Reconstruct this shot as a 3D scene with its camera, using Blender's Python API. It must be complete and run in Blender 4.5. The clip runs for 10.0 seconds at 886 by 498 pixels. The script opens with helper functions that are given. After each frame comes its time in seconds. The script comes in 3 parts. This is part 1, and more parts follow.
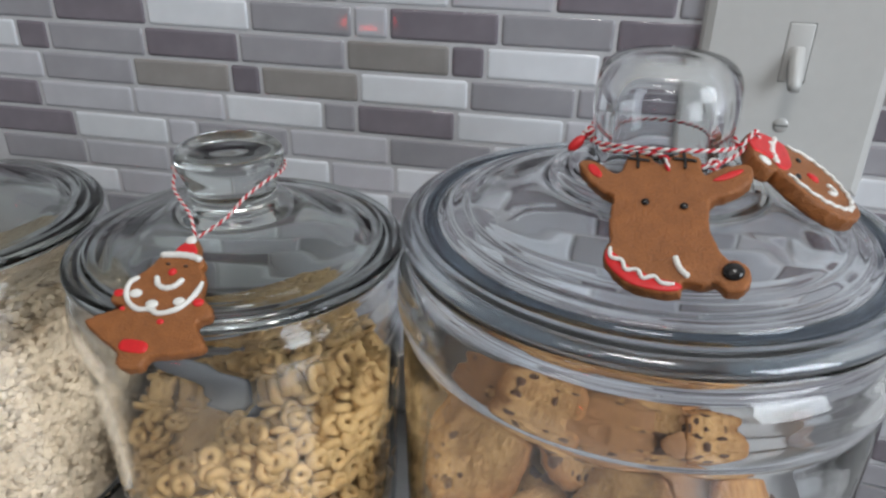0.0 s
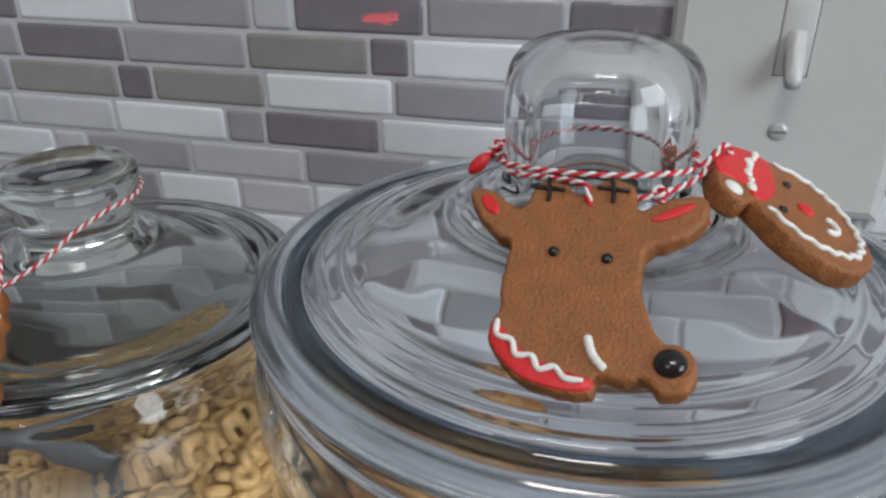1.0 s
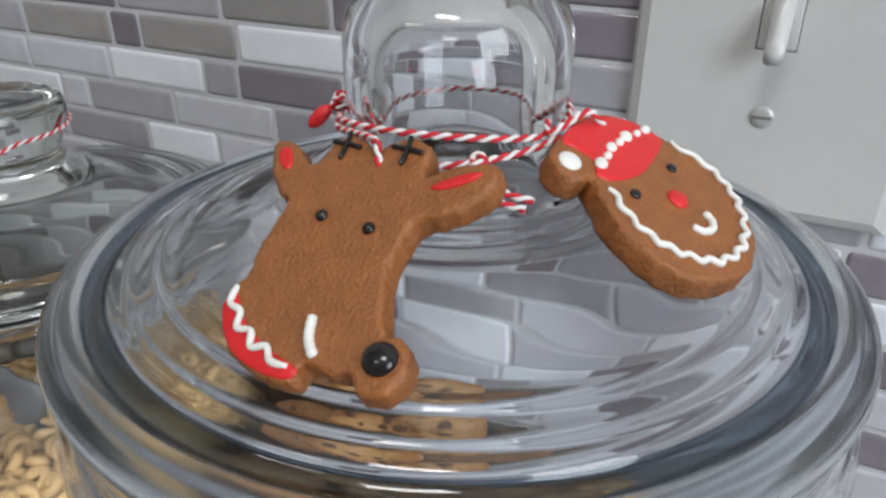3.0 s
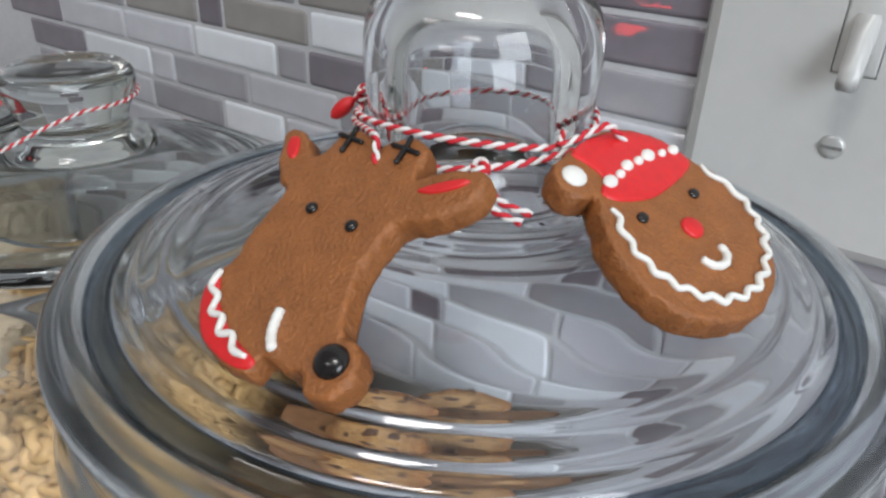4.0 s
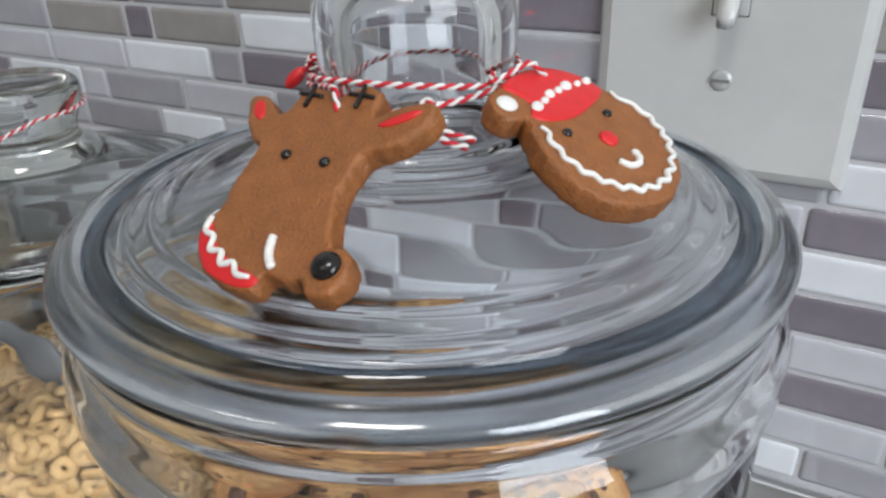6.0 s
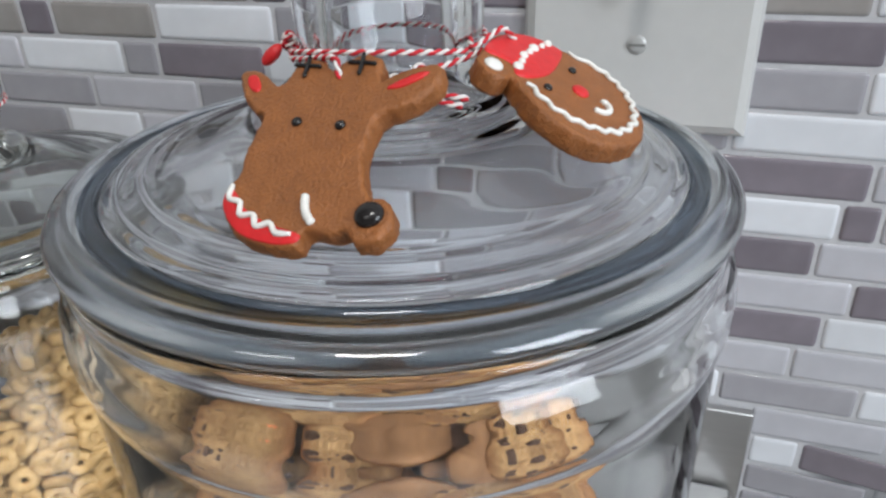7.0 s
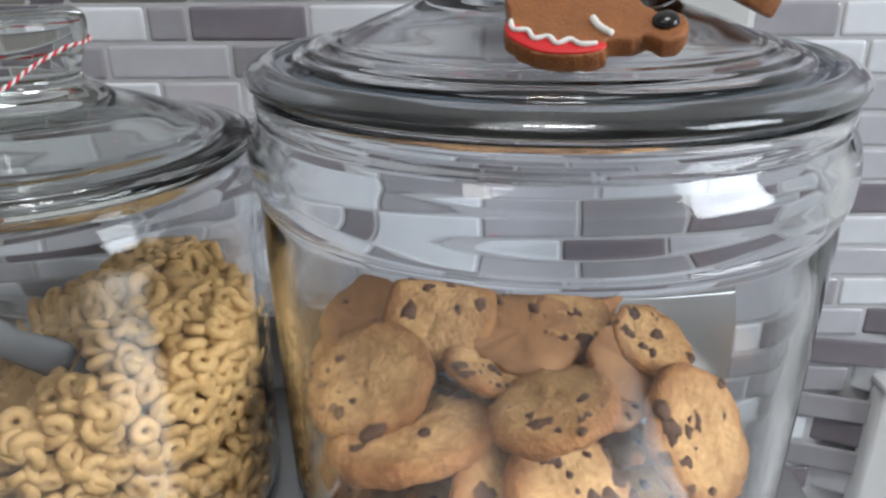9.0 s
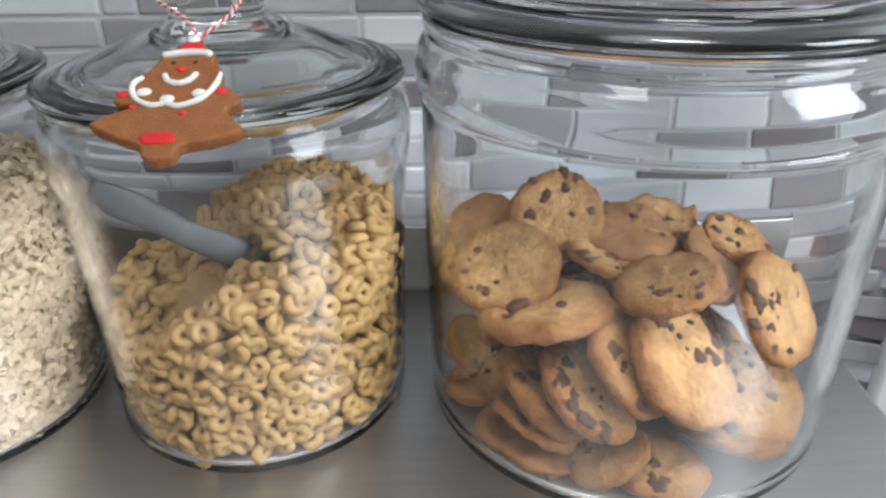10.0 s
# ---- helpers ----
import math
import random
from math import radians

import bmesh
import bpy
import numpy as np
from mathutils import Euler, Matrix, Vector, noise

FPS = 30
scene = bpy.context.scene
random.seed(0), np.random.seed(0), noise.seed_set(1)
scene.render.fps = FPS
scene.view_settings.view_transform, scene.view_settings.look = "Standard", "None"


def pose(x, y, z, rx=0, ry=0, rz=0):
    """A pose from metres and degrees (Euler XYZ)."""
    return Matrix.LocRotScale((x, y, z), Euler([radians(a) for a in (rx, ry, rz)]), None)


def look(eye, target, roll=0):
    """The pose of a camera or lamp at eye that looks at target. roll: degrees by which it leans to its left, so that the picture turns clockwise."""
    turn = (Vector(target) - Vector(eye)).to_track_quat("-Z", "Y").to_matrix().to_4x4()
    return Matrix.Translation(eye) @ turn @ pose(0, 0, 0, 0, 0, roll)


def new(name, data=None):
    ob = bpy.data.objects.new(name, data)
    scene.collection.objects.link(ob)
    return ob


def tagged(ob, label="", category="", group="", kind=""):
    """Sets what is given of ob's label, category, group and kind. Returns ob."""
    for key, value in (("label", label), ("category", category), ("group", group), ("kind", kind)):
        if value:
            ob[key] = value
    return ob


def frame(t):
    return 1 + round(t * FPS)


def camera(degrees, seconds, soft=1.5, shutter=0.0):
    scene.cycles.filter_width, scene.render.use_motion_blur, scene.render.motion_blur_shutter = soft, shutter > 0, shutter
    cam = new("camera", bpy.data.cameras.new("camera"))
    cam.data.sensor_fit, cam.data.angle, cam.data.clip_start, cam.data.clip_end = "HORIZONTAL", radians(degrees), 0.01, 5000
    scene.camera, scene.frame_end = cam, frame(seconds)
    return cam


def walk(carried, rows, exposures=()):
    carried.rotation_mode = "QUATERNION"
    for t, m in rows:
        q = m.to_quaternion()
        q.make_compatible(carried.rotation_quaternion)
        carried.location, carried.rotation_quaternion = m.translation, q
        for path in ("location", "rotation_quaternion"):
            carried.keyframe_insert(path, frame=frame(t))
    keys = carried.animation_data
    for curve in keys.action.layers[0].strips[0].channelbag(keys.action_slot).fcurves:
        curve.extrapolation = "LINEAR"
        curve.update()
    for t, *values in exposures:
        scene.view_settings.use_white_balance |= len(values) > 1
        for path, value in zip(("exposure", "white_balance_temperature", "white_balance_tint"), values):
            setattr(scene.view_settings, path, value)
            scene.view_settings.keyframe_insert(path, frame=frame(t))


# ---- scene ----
cam = camera(62.0, 10.0, soft=2.5)
PATH = [
    (0, (-0.00772, 0.03413, 1.17399), (-0.04420, 0.20859, 1.08325), 1.03),
    (0.5, (0.00970, 0.08093, 1.16613), (-0.03547, 0.25345, 1.07560), -1.39),
    (1, (0.01969, 0.10425, 1.15842), (-0.02448, 0.27686, 1.06757), -0.38),
    (1.5, (0.02895, 0.11470, 1.15421), (-0.01867, 0.28594, 1.06250), 0.19),
    (2, (0.04596, 0.12457, 1.15079), (-0.00777, 0.29361, 1.05840), 0.75),
    (2.5, (0.06388, 0.13238, 1.15071), (0.00136, 0.29845, 1.05845), 0.66),
    (3, (0.07608, 0.14304, 1.14485), (-0.00107, 0.30199, 1.05114), 0.02),
    (4.5, (0.09421, 0.15736, 1.14391), (-0.00860, 0.30053, 1.04939), 2.54),
    (5, (0.09960, 0.15217, 1.14116), (-0.00159, 0.29889, 1.05043), 1.28),
    (5.5, (0.10057, 0.14192, 1.13986), (0.00571, 0.29239, 1.04842), -0.01),
    (6, (0.09805, 0.13160, 1.13971), (0.01355, 0.28768, 1.04753), -1.85),
    (7.5, (0.06218, 0.09594, 1.13529), (0.02586, 0.26968, 1.04312), -1.00),
    (8, (0.04025, 0.08745, 1.12652), (0.01498, 0.27135, 1.05208), -0.39),
    (8.5, (0.00896, 0.07327, 1.10816), (-0.00441, 0.25933, 1.03605), -0.16),
    (9, (-0.01146, 0.05507, 1.10010), (-0.01547, 0.23891, 1.02144), -0.64),
    (9.5, (-0.03518, 0.03146, 1.09945), (-0.03718, 0.21214, 1.01372), -0.94),
    (10, (-0.06206, 0.00620, 1.10548), (-0.06317, 0.18388, 1.01366), -0.57),
]
walk(cam, [(t, look(eye, target, roll)) for t, eye, target, roll in PATH], [(0, -0.34), (0.5, -0.44), (1.2, -0.42), (2.4, -0.22), (8, -0.14), (9.5, -0.06), (10, 0.02)])

# ---- light: a ceiling panel over the kitchen, a window behind, pale walls that bounce ----
H = 0.90          # height of the steel top above the floor
WALL_Y = 0.3665   # face of the backsplash wall

world = bpy.data.worlds.new("room_world")
scene.world = world
world.use_nodes = True
world.node_tree.nodes["Background"].inputs[0].default_value = (0.75, 0.85, 1.0, 1)
world.node_tree.nodes["Background"].inputs[1].default_value = 0.6


def area(name, at, target, sx, sy, watts, colour):
    lamp = bpy.data.lights.new(name, "AREA")
    lamp.shape, lamp.size, lamp.size_y, lamp.energy, lamp.color = "RECTANGLE", sx, sy, watts, colour
    ob = new(name, lamp)
    ob.matrix_world = look(at, target)
    return ob


area("ceiling_panel_light", (0.06, -0.34, 2.38), (0.06, -0.33, 0.0), 0.45, 0.22, 8.8, (1.0, 0.98, 0.95))
area("ceiling_panel_light", (-0.7, -1.1, 2.38), (-0.7, -1.09, 0.0), 0.6, 0.3, 5.0, (1.0, 0.98, 0.95))
area("window_daylight", (1.34, -0.55, 1.55), (0.0, -0.35, 1.25), 0.85, 0.95, 25, (0.86, 0.93, 1.0))


# ---- materials ----
def mat(name, base, rough=0.5, metal=0.0, vary=0.12, grain=400.0, blotch=40.0, bump=0.0, spec=0.5, dark=None, stretch=(1, 1, 1), coat=0.0, rnd=0.0):
    m = bpy.data.materials.new(name)
    m.use_nodes = True
    nt = m.node_tree
    n, ln = nt.nodes, nt.links
    p = n["Principled BSDF"]
    p.inputs["Roughness"].default_value = rough
    p.inputs["Metallic"].default_value = metal
    p.inputs["Specular IOR Level"].default_value = spec
    p.inputs["Coat Weight"].default_value = coat
    tc = n.new("ShaderNodeTexCoord")
    mp = n.new("ShaderNodeMapping")
    mp.inputs["Scale"].default_value = stretch
    ln.new(tc.outputs["Object"], mp.inputs[0])
    a, b = n.new("ShaderNodeTexNoise"), n.new("ShaderNodeTexNoise")
    a.inputs["Scale"].default_value, b.inputs["Scale"].default_value = grain, blotch
    a.inputs["Detail"].default_value, b.inputs["Detail"].default_value = 4, 3
    for t in (a, b):
        ln.new(mp.outputs[0], t.inputs["Vector"])
    mix = n.new("ShaderNodeMath")
    mix.operation = "ADD"
    ln.new(a.outputs[0], mix.inputs[0])
    ln.new(b.outputs[0], mix.inputs[1])
    ramp = n.new("ShaderNodeValToRGB")
    lo = dark or tuple(max(c * (1 - 2 * vary), 0) for c in base)
    hi = tuple(min(c * (1 + vary), 1) for c in base)
    ramp.color_ramp.elements[0].color, ramp.color_ramp.elements[1].color = (*lo, 1), (*hi, 1)
    ramp.color_ramp.elements[0].position, ramp.color_ramp.elements[1].position = 0.32, 0.68
    half = n.new("ShaderNodeMath")
    half.operation = "MULTIPLY"
    half.inputs[1].default_value = 0.5
    ln.new(mix.outputs[0], half.inputs[0])
    ln.new(half.outputs[0], ramp.inputs[0])
    out = ramp.outputs[0]
    if rnd:
        info = n.new("ShaderNodeObjectInfo")
        hsv = n.new("ShaderNodeHueSaturation")
        mr = n.new("ShaderNodeMapRange")
        mr.inputs["To Min"].default_value, mr.inputs["To Max"].default_value = 1 - rnd, 1 + rnd
        ln.new(info.outputs["Random"], mr.inputs[0])
        ln.new(mr.outputs[0], hsv.inputs["Value"])
        ln.new(out, hsv.inputs["Color"])
        out = hsv.outputs[0]
    ln.new(out, p.inputs["Base Color"])
    if bump:
        bn = n.new("ShaderNodeBump")
        bn.inputs["Strength"].default_value, bn.inputs["Distance"].default_value = 1.0, bump
        ln.new(half.outputs[0], bn.inputs["Height"])
        ln.new(bn.outputs[0], p.inputs["Normal"])
    return m


def glass(name, tint, wave=0.0, rough=0.012):
    m = bpy.data.materials.new(name)
    m.use_nodes = True
    nt = m.node_tree
    p = nt.nodes["Principled BSDF"]
    p.inputs["Base Color"].default_value = (*tint, 1)
    p.inputs["Roughness"].default_value = rough
    p.inputs["IOR"].default_value = 1.5
    p.inputs["Transmission Weight"].default_value = 1.0
    if rough > 0.08:
        p.inputs["Coat Weight"].default_value = 0.8
        p.inputs["Coat Roughness"].default_value = 0.04
    if wave:
        tc, no, bn = nt.nodes.new("ShaderNodeTexCoord"), nt.nodes.new("ShaderNodeTexNoise"), nt.nodes.new("ShaderNodeBump")
        no.inputs["Scale"].default_value = 45
        no.inputs["Detail"].default_value = 1
        bn.inputs["Distance"].default_value, bn.inputs["Strength"].default_value = wave, 1.0
        nt.links.new(tc.outputs["Object"], no.inputs["Vector"])
        nt.links.new(no.outputs[0], bn.inputs["Height"])
        nt.links.new(bn.outputs[0], p.inputs["Normal"])
    return m


TILE = {
    "w": mat("tile_white", (0.70, 0.72, 0.76), 0.035, vary=0.04, grain=90, blotch=25, bump=0.00012, rnd=0.07),
    "l": mat("tile_pale_grey", (0.51, 0.51, 0.55), 0.035, vary=0.05, grain=90, blotch=25, bump=0.00012, rnd=0.08),
    "g": mat("tile_grey", (0.345, 0.338, 0.365), 0.035, vary=0.06, grain=90, blotch=25, bump=0.00012, rnd=0.08),
    "t": mat("tile_taupe", (0.30, 0.283, 0.272), 0.035, vary=0.07, grain=90, blotch=25, bump=0.00012, rnd=0.08),
    "d": mat("tile_dark_mauve", (0.205, 0.183, 0.21), 0.035, vary=0.08, grain=90, blotch=25, bump=0.00012, rnd=0.12),
}
GROUT = mat("grout_vinyl", (0.53, 0.53, 0.55), 0.45, vary=0.05, grain=500, blotch=60, bump=0.0001)
PLASTIC = mat("switch_plastic", (0.56, 0.56, 0.55), 0.28, vary=0.02, grain=200, blotch=20, bump=0.00002)
STEEL = mat("brushed_steel", (0.52, 0.515, 0.51), 0.42, metal=1.0, vary=0.05, grain=300, blotch=12, bump=0.00003, stretch=(0.08, 1, 1))
CHROME = mat("screw_steel", (0.56, 0.56, 0.55), 0.35, metal=0.3, vary=0.05)
SLOT = mat("screw_slot_shadow", (0.20, 0.20, 0.19), 0.5, vary=0.1)
SCOOP = mat("scoop_metal", (0.15, 0.152, 0.16), 0.42, metal=0.6, vary=0.08, grain=200, blotch=40)
PAINT = mat("wall_paint", (0.58, 0.58, 0.57), 0.6, vary=0.03, grain=150, blotch=5, bump=0.0002)
CEIL = mat("ceiling_paint", (0.80, 0.80, 0.79), 0.8, vary=0.02, grain=200, blotch=4, bump=0.0002)
FLOOR = mat("floor_laminate", (0.42, 0.40, 0.38), 0.4, vary=0.15, grain=60, blotch=6, stretch=(0.15, 1, 1))
CABINET = mat("white_enamel", (0.62, 0.62, 0.625), 0.25, vary=0.02, grain=120, blotch=9)
GLASS = glass("clear_glass", (0.96, 0.97, 0.975), 0.00003)
LIDGLASS = glass("pressed_glass", (0.92, 0.938, 0.952), 0.00004, 0.03)
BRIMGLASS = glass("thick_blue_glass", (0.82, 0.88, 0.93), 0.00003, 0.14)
# near-black tint that paints the dark reflection in the lid's groove
DARKREFLECTION = glass("dark_reflection_glass", (0.045, 0.068, 0.098), 0.0, 0.07)
MIDGLASS = glass("pressed_glass_green", (0.79, 0.83, 0.81), 0.0001, 0.03)
GINGER = mat("gingerbread", (0.315, 0.110, 0.029), 0.5, vary=0.16, grain=1300, blotch=190, bump=0.0008)
RED = mat("red_icing", (0.70, 0.018, 0.022), 0.42, vary=0.06, grain=600, blotch=150, bump=0.0002)
WHITE = mat("white_icing", (0.82, 0.81, 0.77), 0.5, vary=0.05, grain=700, blotch=200, bump=0.0002)
BLACK = mat("black_icing", (0.012, 0.010, 0.010), 0.18, vary=0.1, grain=600)
BROWNLINE = mat("brown_icing", (0.06, 0.025, 0.012), 0.4, vary=0.1, grain=600)
REDTWINE = mat("red_twine", (0.62, 0.02, 0.035), 0.85, vary=0.15, grain=2500, blotch=500, bump=0.0001)
WHITETWINE = mat("white_twine", (0.82, 0.79, 0.77), 0.85, vary=0.08, grain=2500, blotch=500, bump=0.0001)
COOKIE = mat("cookie_dough", (0.52, 0.315, 0.135), 0.75, dark=(0.29, 0.138, 0.050), vary=0.15, grain=620, blotch=120, bump=0.0022, rnd=0.16)


def brown_rim(m, inner_r, outer_r, tint):
    """Baked browning: the dough darkens towards the biscuit's rim."""
    nt = m.node_tree
    p = nt.nodes["Principled BSDF"]
    link = p.inputs["Base Color"].links[0]
    source = link.from_socket
    tc, ln, mr, mx = (nt.nodes.new(k) for k in ("ShaderNodeTexCoord", "ShaderNodeVectorMath", "ShaderNodeMapRange", "ShaderNodeMix"))
    ln.operation = "LENGTH"
    nt.links.new(tc.outputs["Object"], ln.inputs[0])
    nt.links.new(ln.outputs["Value"], mr.inputs["Value"])
    mr.inputs["From Min"].default_value, mr.inputs["From Max"].default_value = inner_r, outer_r
    mx.data_type, mx.blend_type = "RGBA", "MULTIPLY"
    nt.links.new(mr.outputs[0], mx.inputs[0])
    nt.links.new(source, mx.inputs[6])
    mx.inputs[7].default_value = (*tint, 1)
    nt.links.new(mx.outputs[2], p.inputs["Base Color"])


COOKIE_BASE = mat("cookie_underside", (0.30, 0.150, 0.062), 0.7, dark=(0.19, 0.085, 0.034), vary=0.15, grain=500, blotch=90, bump=0.0006, rnd=0.14)
brown_rim(COOKIE, 0.0125, 0.0192, (0.62, 0.45, 0.32))
CHIP = mat("chocolate", (0.115, 0.052, 0.028), 0.6, vary=0.2, grain=500, bump=0.0002)
CEREAL = mat("oat_ring_cereal", (0.46, 0.300, 0.125), 0.7, dark=(0.33, 0.190, 0.068), vary=0.16, grain=900, blotch=120, bump=0.0004)
OATS = mat("rolled_oats", (0.58, 0.46, 0.325), 0.8, vary=0.12, grain=700, blotch=150, bump=0.0003)


# ---- builders ----
def finish(name, bm, material, smooth=True, recalc=True):
    if recalc:
        bmesh.ops.recalc_face_normals(bm, faces=bm.faces)
    me = bpy.data.meshes.new(name)
    bm.to_mesh(me)
    bm.free()
    me.materials.append(material)
    if smooth:
        me.shade_smooth()
    return me


def part(name, bm, material, parent=None, label="", smooth=True, recalc=True):
    ob = new(name, finish(name, bm, material, smooth, recalc))
    ob.parent = parent
    return tagged(ob, label)


def empty(name, m, label, category, group=""):
    ob = new(name)
    ob.empty_display_size = 0.02
    ob.matrix_world = m
    return tagged(ob, label, category, group)


def box(x0, x1, y0, y1, z0, z1, bevel=0.0, seg=2):
    bm = bmesh.new()
    bmesh.ops.create_cube(bm, size=1.0, matrix=Matrix.LocRotScale(((x0 + x1) / 2, (y0 + y1) / 2, (z0 + z1) / 2), None, (x1 - x0, y1 - y0, z1 - z0)))
    if bevel:
        bmesh.ops.bevel(bm, geom=bm.edges[:] + bm.verts[:], offset=bevel, segments=seg, affect="EDGES", profile=0.5)
    return bm


def spline(pts, per=6, closed=False):
    pts = [Vector(p) for p in pts]
    n, out = len(pts), []
    for i in range(n if closed else n - 1):
        if closed:
            a, b, c, d = (pts[(i + k) % n] for k in (-1, 0, 1, 2))
        else:
            a, b, c, d = (pts[min(max(i + k, 0), n - 1)] for k in (-1, 0, 1, 2))
        for k in range(per):
            t = k / per
            out.append(0.5 * (2 * b + (c - a) * t + (2 * a - 5 * b + 4 * c - d) * t * t + (3 * b - a - 3 * c + d) * t ** 3))
    if not closed:
        out.append(pts[-1])
    return out


def lathe(loop, seg=128, per=4):
    """A closed ring profile (r, z) in millimetres turned round the z axis."""
    prof = spline([(r, 0, z) for r, z in loop], per)
    bm = bmesh.new()
    rings = []
    for p in prof:
        r, z = max(p.x, 0) / 1000, p.z / 1000
        if r < 1e-5:
            rings.append([bm.verts.new((0, 0, z))])
        else:
            rings.append([bm.verts.new((r * math.cos(2 * math.pi * k / seg), r * math.sin(2 * math.pi * k / seg), z)) for k in range(seg)])
    for a, b in zip(rings, rings[1:]):
        for k in range(seg):
            if len(a) == 1 and len(b) == 1:
                break
            if len(a) == 1:
                bm.faces.new((a[0], b[k], b[(k + 1) % seg]))
            elif len(b) == 1:
                bm.faces.new((a[k], b[0], a[(k + 1) % seg]))
            else:
                bm.faces.new((a[k], b[k], b[(k + 1) % seg], a[(k + 1) % seg]))
    return bm


def tube(bm, pts, r, sides=8, ends=True, taper=None):
    """A round rope along pts (metres) into bm."""
    rings, n = [], len(pts)
    up = Vector((0.13, 0.21, 1)).normalized()
    for i, p in enumerate(pts):
        d = (pts[min(i + 1, n - 1)] - pts[max(i - 1, 0)]).normalized()
        s = d.cross(up)
        if s.length < 1e-3:
            s = d.cross(Vector((1, 0, 0)))
        s.normalize()
        up = s.cross(d).normalized()
        rr = r * (taper(i / (n - 1)) if taper else 1)
        rings.append([bm.verts.new(p + rr * (math.cos(2 * math.pi * k / sides) * s + math.sin(2 * math.pi * k / sides) * up)) for k in range(sides)])
    for a, b in zip(rings, rings[1:]):
        for k in range(sides):
            bm.faces.new((a[k], a[(k + 1) % sides], b[(k + 1) % sides], b[k]))
    if ends:
        bm.faces.new(rings[0][::-1])
        bm.faces.new(rings[-1])
    return bm


def mm(*p):
    """Millimetres on the steel top to metres in the room."""
    return Vector((p[0] / 1000, p[1] / 1000, p[2] / 1000 + H))


# ---- the room ----
def room():
    x0, x1, y0, y1, z1 = -2.2, 1.38, -2.8, WALL_Y, 2.42
    tagged(part("floor", box(x0, x1, y0, y1 + 0.12, -0.1, 0.0), FLOOR, smooth=False), "wood-look laminate kitchen floor", kind="structure")
    tagged(part("ceiling", box(x0, x1, y0, y1 + 0.12, z1, z1 + 0.1), CEIL, smooth=False), "white painted kitchen ceiling", kind="structure")
    tagged(part("wall_west", box(x0 - 0.12, x0, y0, y1 + 0.12, 0, z1), PAINT, smooth=False), "pale painted side wall", kind="structure")
    tagged(part("wall_south", box(x0, x1, y0 - 0.12, y0, 0, z1), PAINT, smooth=False), "pale painted wall behind the camera", kind="structure")
    bm = bmesh.new()
    for a in ((y0, -1.0, 0, z1), (-0.1, y1 + 0.12, 0, z1), (-1.0, -0.1, 0, 1.05), (-1.0, -0.1, 2.05, z1)):
        bmesh.ops.create_cube(bm, size=1, matrix=Matrix.LocRotScale((x1 + 0.06, (a[0] + a[1]) / 2, (a[2] + a[3]) / 2), None, (0.12, a[1] - a[0], a[3] - a[2])))
    tagged(part("wall_east", bm, PAINT, smooth=False), "pale painted wall with a window opening", kind="structure")
    wall = part("wall_north", box(x0, x1, y1, y1 + 0.12, 0, z1), PAINT, smooth=False)
    return tagged(wall, "kitchen wall with glossy peel-and-stick mosaic backsplash", kind="structure")


wall_north = room()
sheet = part("grout_sheet", box(-0.44, 0.27, WALL_Y - 0.0012, WALL_Y + 0.001, H - 0.18, H + 0.27), GROUT, wall_north, smooth=False)


def steel_range():
    thing = empty("range_top", pose(0, 0, H - 0.0035), "brushed stainless steel range top under the jars", "range")
    part("top_panel", box(-0.62, 0.126, -0.22, WALL_Y - 0.006, -0.035, 0.0, 0.003), STEEL, thing)
    part("side_panel", box(-0.618, 0.122, -0.21, WALL_Y - 0.006, -0.9, -0.0355, 0.002), STEEL, thing)
    part("backguard", box(-0.62, 0.129, WALL_Y - 0.0055, WALL_Y - 0.0015, -0.02, 0.039, 0.001), STEEL, thing, "thin upright steel strip against the tiles")
    return thing


steel_range()
board = empty("white_board", pose(0.187, WALL_Y - 0.006, H), "white enamelled board upright against the wall beside the range", "board")
part("panel", box(0, 0.4, -0.012, 0, -0.88, 0.0, 0.003), CABINET, board)
part("top_edge", box(0.0, 0.4, -0.014, 0.0, 0.0002, 0.004, 0.001), CABINET, board)


